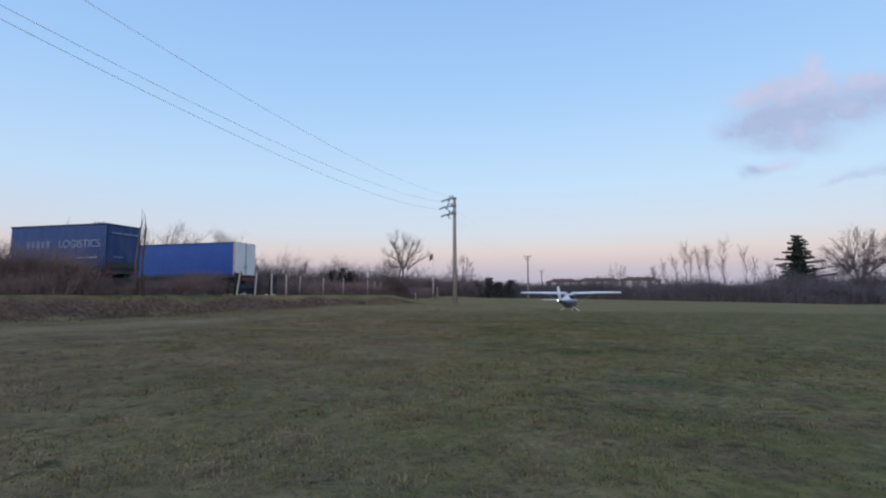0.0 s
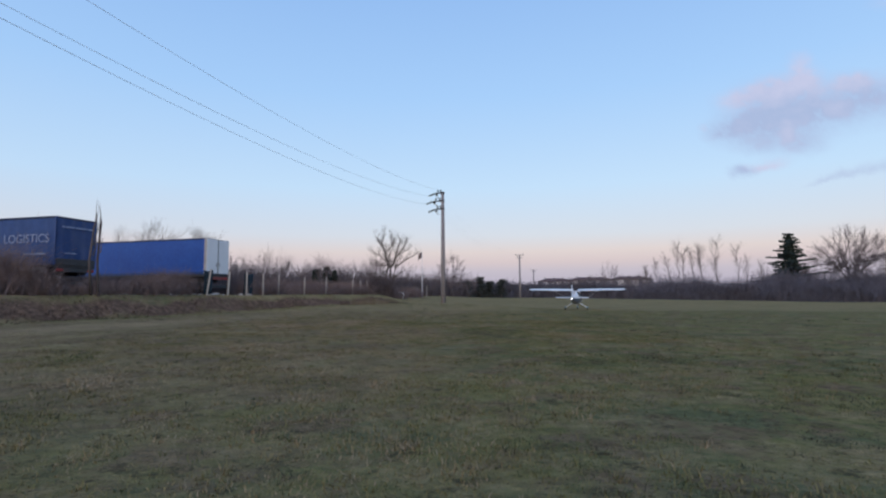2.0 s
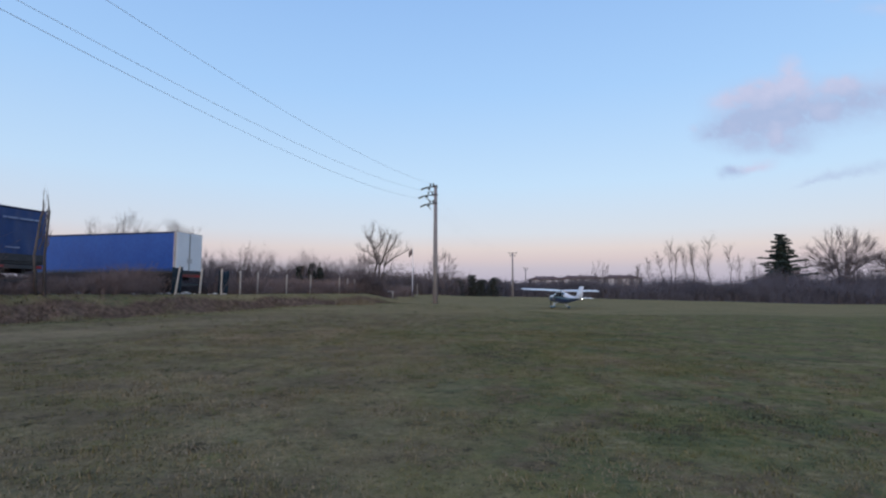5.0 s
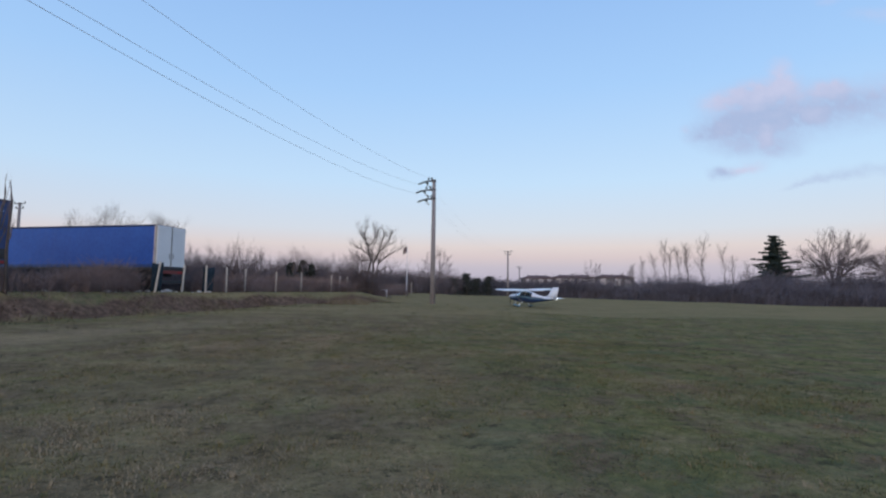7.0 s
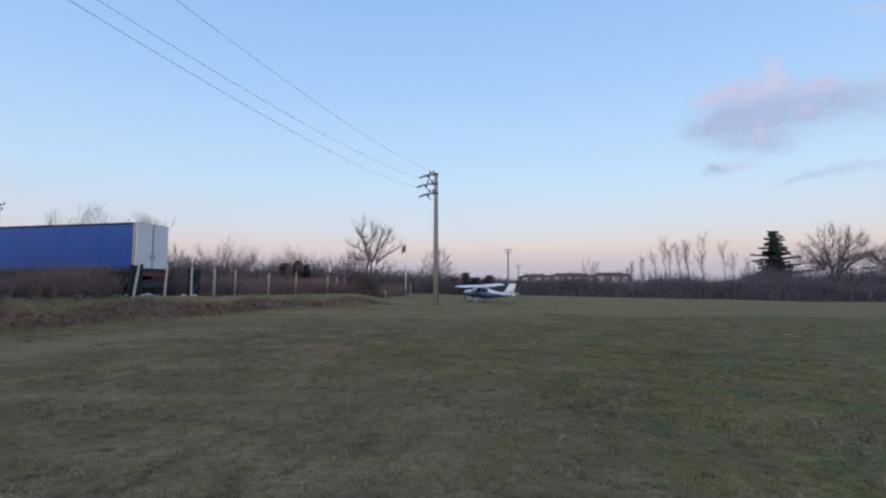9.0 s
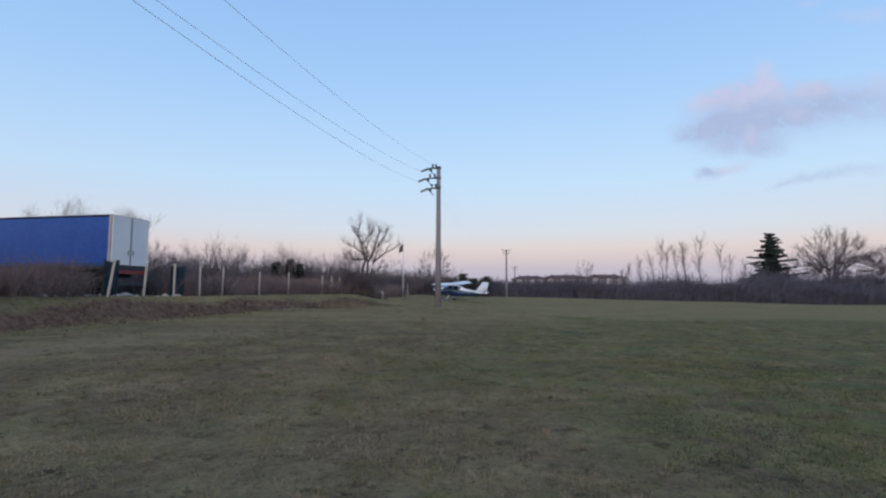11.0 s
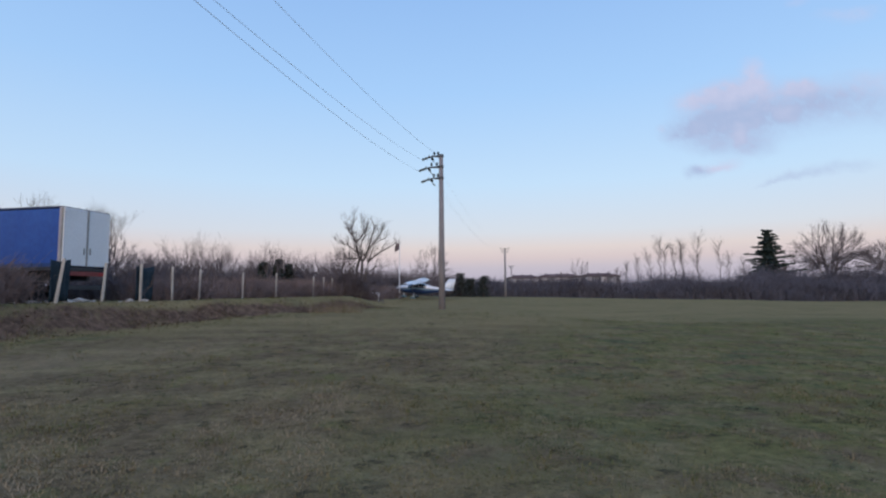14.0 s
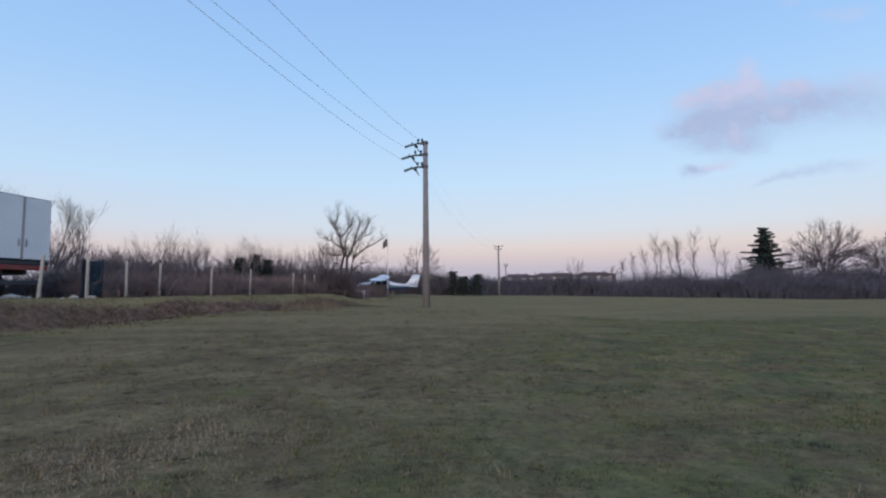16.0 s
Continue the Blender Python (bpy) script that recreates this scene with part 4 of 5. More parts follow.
def house(x, y, z, w, d, tall, rise, wall, label, storeys=2, rz=0.0, bays=0):
    h = thing("house", pose(x, y, z, 0, 0, rz), label, "house", "far houses")
    part("wall", Geo().box((0, 0, tall / 2), (w, d, tall)), wall, h)
    r = part("roof", hip_roof(Geo(), 0, 0, tall + 0.25, w, d, rise, 1.1), M_TILE, h, "red-brown hipped tile roof")
    for q in (-0.32, -0.05, 0.22):
        part("chimney", Geo().box((w * q, -d * 0.12, tall + rise * 0.95), (0.8, 0.8, 1.5)).box((w * q, -d * 0.12, tall + rise * 0.95 + 0.8), (1.1, 1.1, 0.16)), M_WALL, r)
    for k in range(bays):
        bx, bw = -w / 2 + (k + 0.5) * w / bays + (1.2 if k % 2 else -0.8), w / bays * 0.42
        b = part("bay", Geo().box((bx, -d / 2 - 0.7, tall * 0.48), (bw, 1.4, tall * 0.96)), M_PALE_WALL, h, "white projecting bay")
        part("bay_roof", hip_roof(Geo(), bx, -d / 2 - 0.7, tall + 0.1, bw, 1.6, 0.9, 0.6), M_TILE, b)
        for st in range(storeys):
            part("balcony", Geo().box((bx + bw * 1.0, -d / 2 - 0.55, tall * st / storeys + 0.6), (bw * 0.9, 1.1, 1.1)), M_WALL, h)
    n = max(2, int(w / 3.4))
    for st in range(storeys):
        for k in range(n):
            wx, wz = -w / 2 + (k + 0.5) * w / n, tall * (st + 0.5) / storeys
            win = part("window", Geo().box((wx, -d / 2 - 0.04, wz), (1.5, 0.12, 1.7)), M_DOOR, h)
            part("pane", Geo().box((wx, -d / 2 - 0.11, wz), (1.25, 0.04, 1.45)), M_PANE, win)
    return h


for x, y, w, tl, n in ((89, 421, 25, 11.0, 3), (118, 425, 33, 11.8, 4), (149, 421, 29, 12.2, 3)):
    house(x, y, 1.0, w, 12, tl, 2.3, M_WALL, "plastered apartment house with white bays and a tile roof", 3, 0, n)
house(109, 222, -2.6, 11, 9, 6.0, 2.2, M_WALL2, "small ochre house with a low roof behind poplars", 2, 12)


# ---- beside the fence ----
def flagpole(x, y):
    t = thing("flagpole", pose(x, y, height(x, y)), "white flagpole with a small limp flag", "flagpole")
    part("mast", Geo().tube([(0, 0, -0.1), (0, 0, 7.15)], [0.06, 0.035], 8), M_DOOR, t)
    part("finial", Geo().tube([(0, 0, 7.15), (0, 0, 7.21), (0, 0, 7.27)], [0.05, 0.06, 0.02], 8), M_DOOR, t)
    g = Geo()
    for i in range(9):
        for j in range(7):
            u, v = i / 8, j / 6
            g.v.append((-0.05 - 0.55 * u, 0.07 * math.sin(u * 9 + v * 2), 7.05 - 0.85 * v - 0.5 * u * u + 0.05 * math.sin(v * 5 + u * 3)))
    for i in range(8):
        for j in range(6):
            a = i * 7 + j
            g.f.append((a, a + 1, a + 8, a + 7))
    part("flag", g, M_FLAG, t, "faded red and dark cloth flag", True)


flagpole(-2.07, 84.27)


def bent_pipe(x, y):
    t = thing("pipe_stand", pose(x, y, height(x, y)), "white bent pipe standing on the bank's grass", "pipe")
    part("upright", Geo().tube([(0, 0, -0.1), (0, 0, 0.85)], [0.05, 0.05], 8), M_DOOR, t)
    part("cross_piece", Geo().tube([(0.08, 0, 0.86), (-0.75, 0.1, 0.9)], [0.05, 0.05], 8), M_DOOR, t)


def bench(x, y, rz, label):
    t = thing("bench", pose(x, y, height(x, y), 0, 0, rz), label, "bench", "low benches")
    for k in range(3):
        part("plank", rbox((0, -0.16 + 0.16 * k, 0.33), (1.9, 0.13, 0.05), 0.008, 1), M_WOOD, t)
    for s in (-0.7, 0.7):
        part("leg", rbox((s, 0, 0.14), (0.1, 0.42, 0.32), 0.01, 1), M_WOOD, t)


bent_pipe(-4.1, 73.0)
bench(-6.4, 70.0, 12, "low weathered wooden bench near the fence")
bench(-8.0, 67.5, 6, "low weathered wooden bench with a sagging plank")


def notice_board(x, y):
    t = thing("notice_board", pose(x, y, height(x, y)), "small grey board on two posts behind the flagpole", "board")
    part("panel", rbox((0, 0, 1.0), (1.1, 0.05, 0.75), 0.01, 1), M_WALL, t)
    for s in (-0.45, 0.45):
        part("post", Geo().tube([(s, 0.05, -0.1), (s, 0.05, 1.35)], [0.04, 0.04], 6), M_STEEL, t)


notice_board(-3.4, 87.5)
for k, (x, y) in enumerate(((-1.5, 88.5), (-6.3, 79.5))):
    post(pose(x, y, height(x, y)), "slim pale concrete fence post standing alone")


def rubble(n, seed):
    rng = random.Random(seed)
    for k in range(n):
        y = rng.uniform(32.5, 44.5)
        x = float(np.interp(y, FY, FX)) - rng.uniform(2.5, 3.9)
        r = rng.uniform(0.07, 0.27)
        bm = bmesh.new()
        bmesh.ops.create_icosphere(bm, subdivisions=1, radius=r)
        for v in bm.verts:
            v.co *= 1 + rng.uniform(-0.3, 0.3)
            v.co.z *= 0.5
        me = bpy.data.meshes.new("rubble_stone")
        bm.to_mesh(me)
        bm.free()
        me.materials.append(M_RUBBLE)
        ob = new("rubble_stone", me)
        ob.matrix_basis = pose(x, y, height(x, y) + r * 0.12, 0, 0, rng.uniform(0, 360))
        tagged(ob, "pale broken lump of concrete on the bank's edge", "stone", "rubble on the bank")


rubble(56, 17)
# ---- light aircraft ----
BODY = [(2.5, 0.26, 1.0, 1.48), (2.25, 0.4, 0.86, 1.6), (1.6, 0.5, 0.78, 1.7), (1.1, 0.54, 0.74, 1.78), (0.75, 0.56, 0.72, 1.95), (0.25, 0.57, 0.70, 2.27), (-0.9, 0.55, 0.70, 2.25),
        (-1.6, 0.46, 0.77, 2.03), (-2.6, 0.32, 1.0, 1.84), (-4.0, 0.17, 1.26, 1.74), (-5.0, 0.07, 1.45, 1.68)]


def hull(lo, hi, stations, grow=0.0, n=12, closed=True):
    """Strip of the fuselage between two heights, 0 at its belly and 1 at its top, over both sides."""
    rings = []
    for x, w, z0, z1 in stations:
        zc, hz = (z0 + z1) / 2, (z1 - z0) / 2
        side = []
        for k in range(n + 1):
            v = -1 + 2 * (lo + (hi - lo) * k / n)
            y = (w + grow) * max(0.0, 1 - abs(v) ** 2.6) ** (1 / 2.6)
            side.append((x, y, zc + v * (hz + grow)))
        rings.append(side + [(x, -y, z) for x, y, z in reversed(side)])
    return Geo().loft(rings, closed)


def foil(le, chord, y, z, thick=0.12, vertical=False):
    out = []
    for u, v in ((0, 0), (0.03, 0.35), (0.15, 0.8), (0.35, 1), (0.7, 0.55), (1, 0.05), (1, -0.05), (0.6, -0.25), (0.25, -0.4), (0.05, -0.25)):
        h = v * thick * chord * 0.6
        out.append((le - u * chord, h, z) if vertical else (le - u * chord, y, z + h))
    return out


def aircraft():
    p = thing("light_aircraft", pose(0, 0, 0), "white and blue high-wing light aircraft taxiing on the grass", "aircraft")
    part("fuselage", hull(0.66, 1.0, BODY), M_WHITE, p, "white upper fuselage", True)
    # blue paint, carried higher up the sides to stand in for shade seen from behind
    part("belly", hull(0.0, 0.66, BODY), M_BLUE, p, "dark blue lower fuselage", True)
    part("stripe", hull(0.44, 0.54, BODY[1:], 0.008, 2, False), M_TEAL, p, "pale teal side stripe")
    part("windshield", hull(0.58, 0.93, [(0.98, 0.545, 0.73, 1.85), (0.75, 0.56, 0.72, 1.95), (0.3, 0.57, 0.70, 2.24)], 0.012, 8, False), M_GLASS, p, "dark cabin windshield", True)
    part("rear_window", hull(0.64, 0.96, [(-0.98, 0.542, 0.705, 2.22), (-1.3, 0.505, 0.73, 2.14), (-1.6, 0.46, 0.77, 2.03)], 0.012, 8, False), M_GLASS, p, "dark rear cabin window", True)
    for s in (-1, 1):
        for x0, x1 in ((0.2, -0.5), (-0.6, -1.25)):
            part("cabin_window", rbox(((x0 + x1) / 2, s * 0.52, 1.86), (abs(x1 - x0), 0.1, 0.42), 0.03, 1), M_GLASS, p, "dark side window")
        w = part("wing", Geo().loft([foil(0.48, 1.62, s * 0.3, 2.26, 0.19), foil(0.48, 1.62, s * 2.7, 2.31, 0.19), foil(0.42, 1.14, s * 5.35, 2.36, 0.18), foil(0.3, 0.8, s * 5.5, 2.37, 0.08)]), M_WHITE, p, "white high wing", True)
        part("aileron", Geo().box((-0.93, s * 3.9, 2.33), (0.28, 2.2, 0.03)), M_WHITE, w)
        part("flap", Geo().box((-1.05, s * 1.75, 2.27), (0.3, 1.9, 0.03)), M_WHITE, w)
        part("wing_tip_light", Geo().tube([(0.3, s * 5.48, 2.42), (0.16, s * 5.5, 2.42)], [0.03, 0.03], 6), M_GLASS, w)
        part("wing_strut", Geo().tube([(0.2, s * 0.52, 0.95), (0.1, s * 2.6, 2.28)], [0.028, 0.025], 8), M_ALU, p)
        part("gear_leg", Geo().tube([(0, s * 0.4, 0.82), (0, s * 0.95, 0.48), (0, s * 1.2, 0.22)], [0.06, 0.045, 0.035], 6), M_WHITE, p)
        part("stabiliser", Geo().loft([foil(-4.2, 0.95, s * 0.05, 1.64, 0.1), foil(-4.4, 0.72, s * 1.72, 1.66, 0.09)]), M_WHITE, p, "white tailplane", True)
        part("elevator", Geo().box((-5.2, s * 0.9, 1.65), (0.26, 1.6, 0.03)), M_WHITE, p)
        part("wheel_fairing", Geo().loft([[(x, s * 1.25 + r * 0.55 * math.cos(a * math.pi / 5), 0.27 + r * 0.85 * math.sin(a * math.pi / 5)) for a in range(10)] for x, r in ((0.36, 0.03), (0.22, 0.14), (0, 0.17), (-0.25, 0.12), (-0.5, 0.02))]), M_TEAL, p, "pale teal wheel fairing", True)
    part("fin", Geo().loft([foil(-3.4, 1.5, 0, 1.66, 0.08, True), foil(-4.0, 1.0, 0, 1.95, 0.08, True), foil(-4.75, 0.66, 0, 3.02, 0.08, True)]), M_WHITE, p, "white swept fin", True)
    part("rudder", Geo().loft([foil(-4.9, 0.5, 0, 1.58, 0.05, True), foil(-5.3, 0.42, 0, 3.04, 0.05, True)]), M_WHITE, p, "white rudder", True)
    part("light_shroud", Geo().tube([(-5.3, 0, 1.55), (-5.47, 0, 1.57)], [0.035, 0.06], 12, cap=False), M_WHITE, p)
    part("tail_light", Geo().tube([(-5.40, 0, 1.56), (-5.46, 0, 1.567)], [0.032, 0.04], 12), M_NAV, p, "lit white tail light")
    part("nose_leg", Geo().tube([(1.6, 0, 0.9), (1.68, 0, 0.2)], [0.05, 0.035], 8), M_WHITE, p)
    part("nose_fairing", Geo().loft([[(x, r * 0.55 * math.cos(a * math.pi / 5), 0.25 + r * 0.85 * math.sin(a * math.pi / 5)) for a in range(10)] for x, r in ((2.02, 0.03), (1.88, 0.15), (1.66, 0.18), (1.4, 0.13), (1.15, 0.02))]), M_TEAL, p, "pale teal nose-wheel fairing", True)
    part("antenna", Geo().tube([(-0.7, 0, 2.25), (-0.95, 0, 2.6)], [0.012, 0.006], 4), M_DARK, p)
    wheels = []
    for x, y, r in ((0, 1.25, 0.2), (0, -1.25, 0.2), (1.66, 0, 0.18)):
        w = part("wheel", rim_geo(r, 0.14, 10), M_ALU, p)
        w.matrix_basis = pose(x, y, r)
        part("tyre", wheel_geo(r, 0.15, 14), M_RUBBER, w)
        wheels.append((w, (x, y, r)))
    prop = part("propeller", Geo().tube([(-0.12, 0, 0), (0.04, 0, 0), (0.16, 0, 0), (0.25, 0, 0)], [0.17, 0.16, 0.1, 0.02], 12), M_WHITE, p, "spinning two-blade propeller", True)
    prop.matrix_basis = pose(2.58, 0, 1.24)
    for s in (-1, 1):
        part("blade", Geo().loft([[(0.03 * c, 0.075 * w * d, s * h) for c, d in ((1, 0), (0, 1), (-1, 0), (0, -1))] for h, w in ((0.1, 0.8), (0.5, 1.1), (0.85, 0.8), (0.95, 0.4))]), M_DARK, prop)
    # a short-bodied type: nose and tail drawn in along the fuselage
    for ob in p.children_recursive:
        if ob.parent == p and ob.name.split(".")[0] in ("wheel", "propeller"):
            continue
        if ob.name.split(".")[0] not in ("tyre", "blade"):
            ob.data.transform(Matrix.Diagonal((0.9, 1, 1, 1)))
    return p, [(w, (x * 0.9, y, r)) for w, (x, y, r) in wheels], prop


plane, plane_wheels, plane_prop = aircraft()


# ---- cloud ----
def cloud():
    """A thin far veil of evening cloud; its density is worked out vertex by vertex."""
    D, nx, ny, f = 2400.0, 210, 120, 934.3
    shaded = [(1268, 234, 60, 24, 0.85), (1300, 206, 66, 30, 0.7), (1214, 240, 26, 12, 0.55), (1374, 208, 54, 32, 0.6), (1345, 262, 44, 22, 0.55), (1278, 264, 46, 14, 0.35), (1452, 184, 56, 32, 0.5), (1515, 182, 60, 34, 0.45),
              (1312, 188, 76, 40, 0.3), (1430, 205, 84, 42, 0.3), (1252, 308, 22, 9, 1.0), (1388, 327, 34, 4, 0.45), (1440, 311, 42, 7, 0.45), (1510, 300, 60, 14, 0.35), (1590, 190, 60, 40, 0.45)]
    sunlit = [(1238, 182, 28, 13, 0.95), (1300, 172, 44, 19, 0.85), (1347, 146, 22, 30, 0.8), (1364, 163, 24, 12, 0.5), (1434, 160, 34, 13, 0.75), (1398, 198, 26, 12, 0.5), (1325, 243, 15, 18, 0.75), (1184, 231, 10, 6, 0.5),
              (1292, 299, 28, 9, 0.95), (1350, 114, 22, 16, 0.2), (1428, 6, 24, 8, 0.3), (1525, 28, 60, 14, 0.4), (1560, 150, 70, 20, 0.3)]
    fwd = Vector((0.0565, 0.9949, 0.0840)).normalized()
    right = fwd.cross(Vector((0, 0, 1))).normalized()
    up = right.cross(fwd)
    g, dens, lit = Geo(), [], []
    for j in range(ny + 1):
        for i in range(nx + 1):
            px, py = 1140 + i * 560 / nx, -40 + j * 420 / ny
            qx = px + 9 * noise.fractal((px * 0.016, py * 0.024, 1.0), 0.7, 2.0, 6)
            qy = py + 7 * noise.fractal((px * 0.016, py * 0.024, 7.0), 0.7, 2.0, 6)
            dark = bright = 0.0
            for group, k in ((shaded, 0), (sunlit, 1)):
                for cx, cy, rx, ry, w in group:
                    slope = 0.22 if ry < 8 and rx > 30 else 0.06
                    e = w * math.exp(-(((qx - cx) / rx) ** 2 + ((qy - cy + slope * (qx - cx)) / ry) ** 2))
                    dark, bright = (dark + e, bright) if k == 0 else (dark, bright + e)
            n = noise.fractal((px * 0.03, py * 0.045, 3.0), 0.6, 2.0, 6)
            d = dark + bright
            dens.append(min(0.85, max(0.0, (d - 0.07) * 1.05 * (0.85 + 0.35 * n))))
            lit.append(min(1.0, max(0.0, bright / (d + 0.05) * 1.15 + 0.2 * n)))
            g.v.append(tuple((fwd + right * ((px - 784) / f) + up * ((441 - py) / f)) * D + Vector((-0.85, 13.96, 1.48))))
    for j in range(ny):
        for i in range(nx):
            a = j * (nx + 1) + i
            g.f.append((a, a + 1, a + nx + 2, a + nx + 1))
    me = g.mesh("cloud", True)
    me.attributes.new("dens", "FLOAT", "POINT").data.foreach_set("value", dens)
    me.attributes.new("lit", "FLOAT", "POINT").data.foreach_set("value", lit)
    m = bpy.data.materials.new("evening_cloud")
    m.use_nodes = True
    n, l = m.node_tree.nodes, m.node_tree.links
    n.clear()
    out, mixs, tr, em, mix = (n.new(k) for k in ("ShaderNodeOutputMaterial", "ShaderNodeMixShader", "ShaderNodeBsdfTransparent", "ShaderNodeEmission", "ShaderNodeMix"))
    ad, al = n.new("ShaderNodeAttribute"), n.new("ShaderNodeAttribute")
    ad.attribute_name, al.attribute_name = "dens", "lit"
    mix.data_type = "RGBA"
    mix.inputs["A"].default_value, mix.inputs["B"].default_value = (0.40, 0.475, 0.70, 1), (0.60, 0.60, 0.79, 1)
    l.new(al.outputs["Fac"], mix.inputs["Factor"])
    l.new(mix.outputs["Result"], em.inputs["Color"])
    l.new(ad.outputs["Fac"], mixs.inputs[0])
    l.new(tr.outputs[0], mixs.inputs[1])
    l.new(em.outputs[0], mixs.inputs[2])
    l.new(mixs.outputs[0], out.inputs[0])
    me.materials.append(m)
    tagged(new("cloud", me), "thin pink and grey evening cloud in the sky", "cloud", kind="structure")


cloud()


# ---- grass ----
def blade_material(name, *colours):
    m = bpy.data.materials.new(name)
    m.use_nodes = True
    n, l = m.node_tree.nodes, m.node_tree.links
    b = n["Principled BSDF"]
    b.inputs["Roughness"].default_value, b.inputs["Specular IOR Level"].default_value = 0.9, 0.0
    at, r = n.new("ShaderNodeAttribute"), n.new("ShaderNodeValToRGB")
    at.attribute_name = "tone"
    while len(r.color_ramp.elements) < len(colours):
        r.color_ramp.elements.new(0.5)
    for el, (p, c) in zip(r.color_ramp.elements, colours):
        el.position, el.color = p, (*c, 1)
    l.new(at.outputs["Fac"], r.inputs[0])
    l.new(r.outputs[0], b.inputs["Base Color"])
    return m


def blades(name, x, y, hs, lean, w, a, tone, material, label, category):
    """Bent blades of grass, three triangles each, as one mass."""
    c = len(x)
    dx, dy = np.cos(a), np.sin(a)
    base = np.stack([x, y, relief(x, y) - 0.005], 1)
    side = np.stack([-dy, dx, np.zeros(c)], 1) * w[:, None]
    out = np.stack([dx, dy, np.zeros(c)], 1)
    mid = base + out * (hs * lean * 0.35)[:, None] + np.array([0, 0, 1]) * (hs * 0.6)[:, None]
    tip = base + out * (hs * lean)[:, None] + np.array([0, 0, 1]) * (hs * 0.85)[:, None]
    v = np.stack([base - side, base + side, mid + side * 0.7, mid - side * 0.7, tip], 1).reshape(-1, 3)
    me = bpy.data.meshes.new(name)
    me.vertices.add(5 * c)
    me.vertices.foreach_set("co", v.ravel())
    loops = (np.arange(c)[:, None] * 5 + np.array([0, 1, 2, 3, 3, 2, 4])).ravel()
    me.loops.add(7 * c)
    me.loops.foreach_set("vertex_index", loops)
    me.polygons.add(2 * c)
    me.polygons.foreach_set("loop_start", (np.arange(c)[:, None] * 7 + np.array([0, 4])).ravel())
    me.update(calc_edges=True)
    me.attributes.new("tone", "FLOAT", "POINT").data.foreach_set("value", np.repeat(np.clip(tone, 0, 1), 5))
    me.materials.append(material)
    tagged(new(name, me), label, category, kind="stuff")


def turf(name, count, xr, yr, tall, material, seed, label, keep=None, category="grass", dryness=0.0, thin=None, zoned=True):
    rng = np.random.default_rng(seed)
    x, y = rng.uniform(*xr, count), rng.uniform(*yr, count)
    k, k2 = patches(x, y, 1.3, 4), patches(x, y, 0.35, 8)
    if keep:
        inl = (np.interp(y, FY, FX) - x) * 0.93
        ok = (rng.random(count) < keep(inl)) & (k + 0.8 * k2 > -0.55)
    else:
        edge = np.minimum(np.minimum(x - xr[0], xr[1] - x), np.minimum(y - yr[0], yr[1] - y))
        ok = (0.5 + 0.6 * k + 0.6 * k2 > rng.random(count) - 0.45) & (rng.random(count) < 0.1 + np.clip(edge / 3.0, 0, 1))
    x, y, k, k2 = x[ok], y[ok], k[ok], k2[ok]
    c = len(x)
    tone = 0.52 + 0.34 * patches(x, y, 2.4, 11) + 0.26 * patches(x, y, 0.55, 12) + dryness + rng.normal(0, 0.13, c)
    if zoned:
        tone += 0.36 * (dry_zone(x, y) - 0.35)
    hs = tall * np.clip(0.7 + 0.4 * k + 0.5 * k2, 0.3, 1.6) * rng.uniform(0.5, 1.3, c)
    lean = rng.uniform(0.5, 2.0, c) * (0.4 if thin else 1.0)
    blades(name, x, y, hs, lean, (thin or tall) * rng.uniform(0.06, 0.12, c), rng.uniform(0, 6.283, c), tone, material, label, category)


def tufts(name, count, each, xr, yr, tall, spread, tones, material, seed, label):
    """Clumps of longer blades that lean out from their middle."""
    rng = np.random.default_rng(seed)
    cx, cy = rng.uniform(*xr, count), rng.uniform(*yr, count)
    ok = patches(cx, cy, 1.7, seed + 50) + 0.6 * patches(cx, cy, 0.6, seed + 51) > rng.uniform(-1.1, 0.7, count)
    cx, cy = cx[ok], cy[ok]
    size = rng.uniform(0.5, 1.5, len(cx))
    cx, cy, size, shade = (np.repeat(q, each) for q in (cx, cy, size, rng.choice(tones, len(cx)) + rng.normal(0, 0.07, len(cx))))
    c = len(cx)
    a, r = rng.uniform(0, 6.283, c), np.abs(rng.normal(0, spread, c)) * size
    hs = tall * size * rng.uniform(0.5, 1.2, c)
    blades(name, cx + np.cos(a) * r, cy + np.sin(a) * r, hs, rng.uniform(0.3, 1.4, c), tall * rng.uniform(0.025, 0.05, c), a + rng.normal(0, 0.6, c),
           shade + rng.normal(0, 0.08, c), material, label, "grass")


def band(v, a, b, c, d):
    """1 between b and c, falling to 0 at a and d."""
    return np.clip((v - a) / (b - a), 0, 1) * np.clip((d - v) / (d - c), 0, 1)


M_TURF = blade_material("grass_blades", (0.0, (0.045, 0.038, 0.026)), (0.12, (0.100, 0.114, 0.066)), (0.36, (0.130, 0.128, 0.052)), (0.56, (0.20, 0.166, 0.074)),
                        (0.76, (0.25, 0.188, 0.110)), (1.0, (0.34, 0.26, 0.17)))
M_WEED = blade_material("dead_weeds", (0.0, (0.066, 0.045, 0.036)), (0.5, (0.140, 0.096, 0.072)), (0.8, (0.16, 0.14, 0.075)), (1.0, (0.26, 0.20, 0.145)))
turf("grass", 430000, (-7.5, 9.0), (1.0, 27), 0.036, M_TURF, 1, "short winter grass, green and straw in patches")
turf("grass", 110000, (-14, 18), (8, 50), 0.045, M_TURF, 2, "sparse short winter grass farther off")
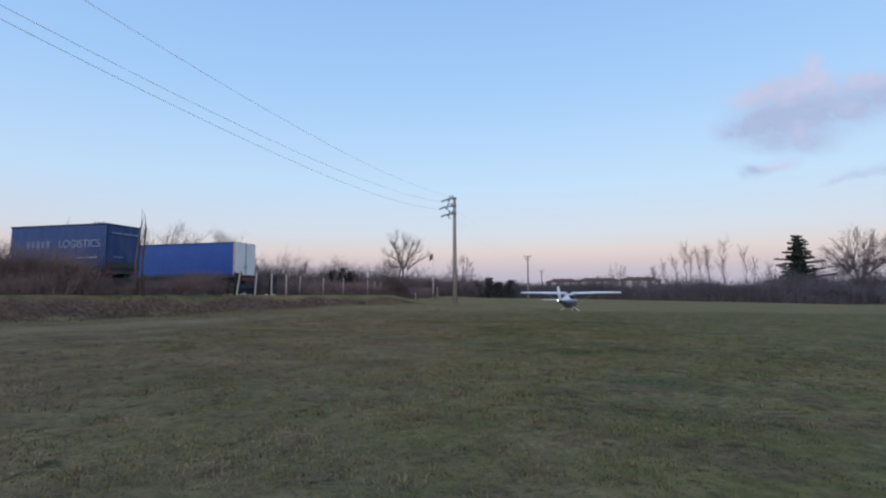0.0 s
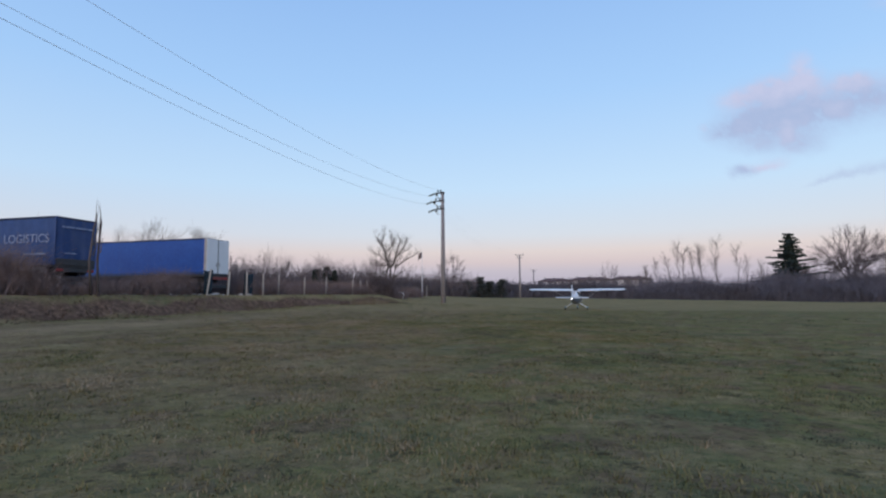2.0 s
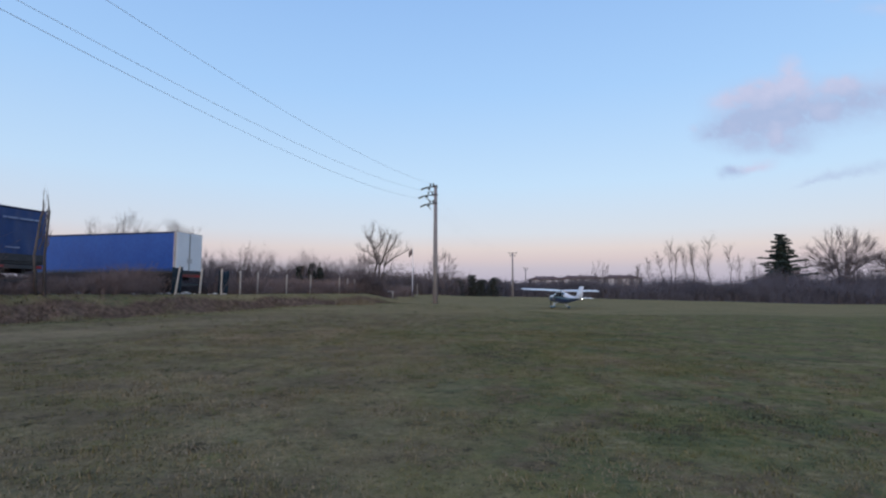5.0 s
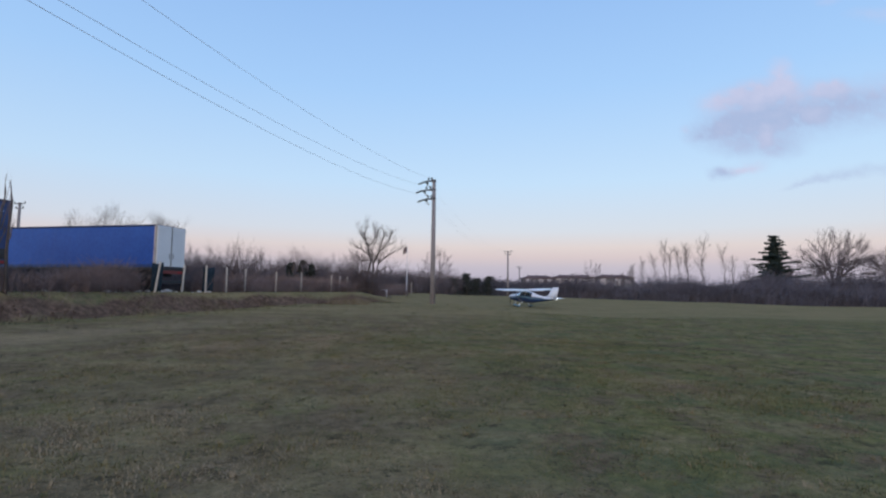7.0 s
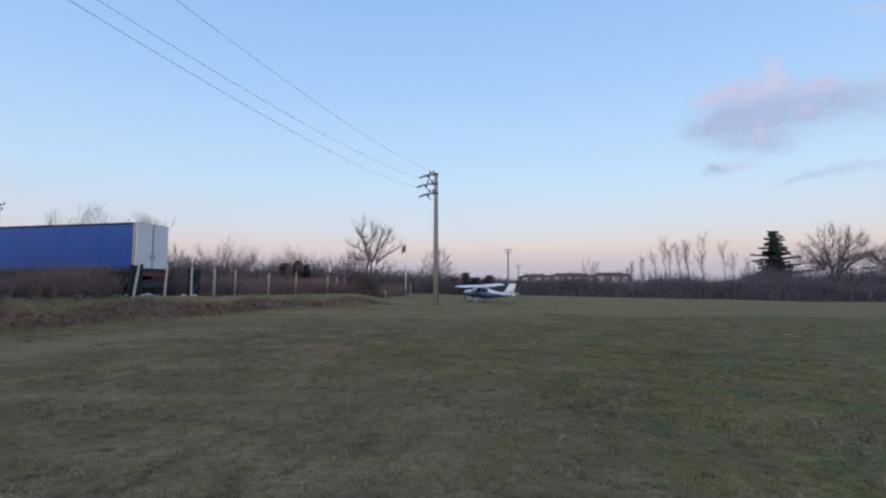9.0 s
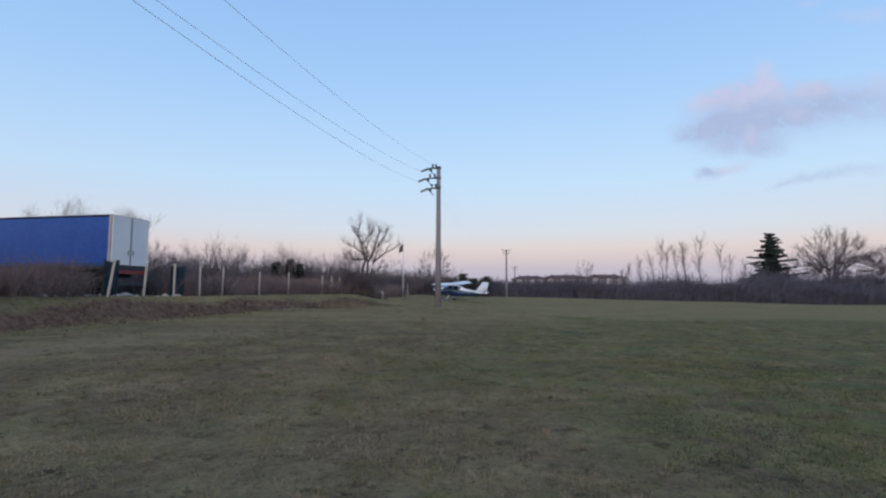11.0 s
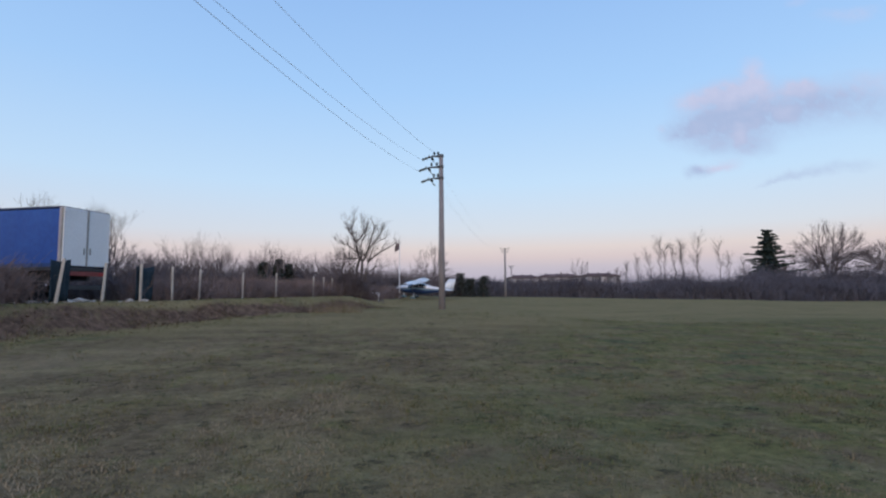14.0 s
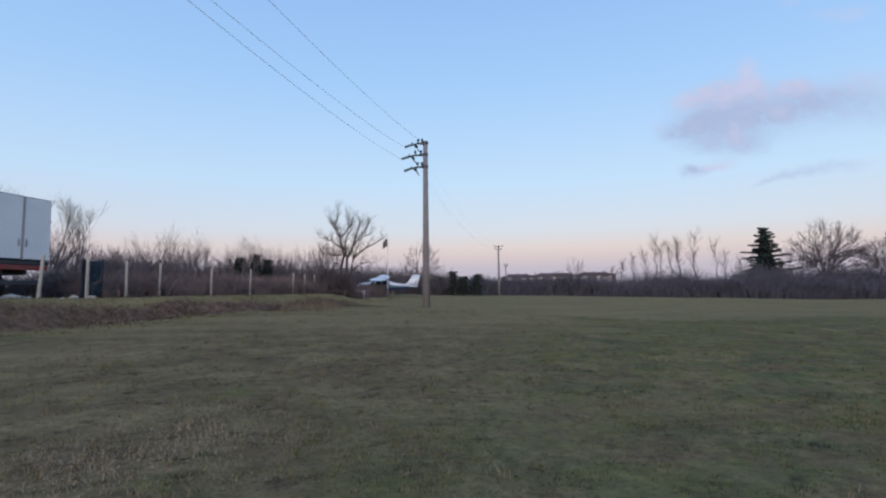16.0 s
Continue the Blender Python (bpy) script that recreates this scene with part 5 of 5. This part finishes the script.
tufts("grass_tufts", 5200, 22, (-7.5, 9.0), (1.5, 32), 0.062, 0.075, (0.12, 0.2, 0.36, 0.5, 0.62, 0.85), M_TURF, 31, "low clumps of bluish green and yellowish grass")
tufts("withered_clumps", 2400, 16, (-9, 11), (2, 34), 0.05, 0.085, (0.0, 0.02, 0.06), M_TURF, 33, "dark withered clumps lying in the grass")
tufts("grass_tufts", 1800, 20, (-18, 22), (26, 60), 0.10, 0.16, (0.1, 0.3, 0.45, 0.8), M_TURF, 35, "rough grass clumps farther off")
turf("dry_weeds", 130000, (-24, 1), (14, 66), 0.15, M_WEED, 3, "dead brown weeds matted on the bank", keep=lambda v: 0.8 * band(v, -0.4, 0.2, 0.9, 1.5), category="weeds", zoned=False)
turf("dry_weeds", 1400, (-7.4, -4.0), (50.0, 54.0), 0.7, M_WEED, 4, "pale dry stalks standing at the bank's end", dryness=0.4, keep=lambda v: 0.5 + 0 * v, category="weeds", thin=0.07, zoned=False)
turf("grass", 90000, (-24, 0), (14, 80), 0.13, M_TURF, 5, "rough grass along the top of the bank", keep=lambda v: 0.9 * band(v, 0.9, 1.4, 1.7, 2.1) + 0.4 * band(v, 3.8, 4.0, 5.0, 6.0), zoned=False)
turf("grass", 50000, (-22, 2), (24, 66), 0.10, M_TURF, 6, "green rough grass at the foot of the bank", dryness=-0.12, keep=lambda v: 0.7 * band(v, -2.4, -1.6, -0.5, 0.3), zoned=False)


# ---- motions ----
TAXI = [(0.0, 13.9, 58.6, 64), (1.5, 16.2, 63.2, 67), (3.5, 18.3, 70.2, 86), (4.2, 17.9, 72.0, 96), (5.3, 16.8, 73.2, 112), (6.3, 15.2, 74.2, 126), (7.0, 13.3, 75.6, 131), (9.0, 7.6, 79.3, 142),
        (11.3, 3.7, 83.5, 154), (12.5, 2.25, 85.2, 159), (14.5, -1.0, 85.6, 170), (16.0, -3.4, 85.5, 175)]


def glide(table, t, col):
    ts = [r[0] for r in table]
    i = min(max(0, int(np.searchsorted(ts, t, "right")) - 1), len(ts) - 2)

    def slope(k):
        a, b = max(0, k - 1), min(len(ts) - 1, k + 1)
        return (table[b][col] - table[a][col]) / (ts[b] - ts[a])

    h = ts[i + 1] - ts[i]
    u = (t - ts[i]) / h
    p0, p1, m0, m1 = table[i][col], table[i + 1][col], slope(i) * h, slope(i + 1) * h
    return (2 * u**3 - 3 * u**2 + 1) * p0 + (u**3 - 2 * u**2 + u) * m0 + (3 * u**2 - 2 * u**3) * p1 + (u**3 - u**2) * m1


def taxi_pose(t):
    x, y, a = (glide(TAXI, t, c) for c in (1, 2, 3))
    ca, sa = math.cos(radians(a)), math.sin(radians(a))
    nose, left, right = height(x + 1.66 * ca, y + 1.66 * sa), height(x - 1.25 * sa, y + 1.25 * ca), height(x + 1.25 * sa, y - 1.25 * ca)
    z = (left + right) / 2 - 0.03 - 0.1 * ssmooth(4, 8, t)
    return pose(x, y, z, math.degrees(math.atan2(left - right, 2.5)) - 2.2 * ssmooth(5, 9, t), -math.degrees(math.atan2(nose - z, 1.66)) + 2.5 * ssmooth(4, 7.5, t), a), x, y


def motions():
    rows = [(k * 0.25, taxi_pose(k * 0.25)[0]) for k in range(65)]
    walk(plane, rows)
    rolled, last, spins = 0.0, None, []
    for k in range(241):
        t = k / 15
        _, x, y = taxi_pose(t)
        if last:
            rolled += math.hypot(x - last[0], y - last[1])
        last = (x, y)
        spins.append((t, rolled))
    for w, (x, y, r) in plane_wheels:
        walk(w, [(t, pose(x, y, r, 0, math.degrees(d / r), 0)) for t, d in spins])
    walk(plane_prop, [(k / 15, pose(2.32, 0, 1.24, 84 * k, 0, 0)) for k in range(241)])


motions()
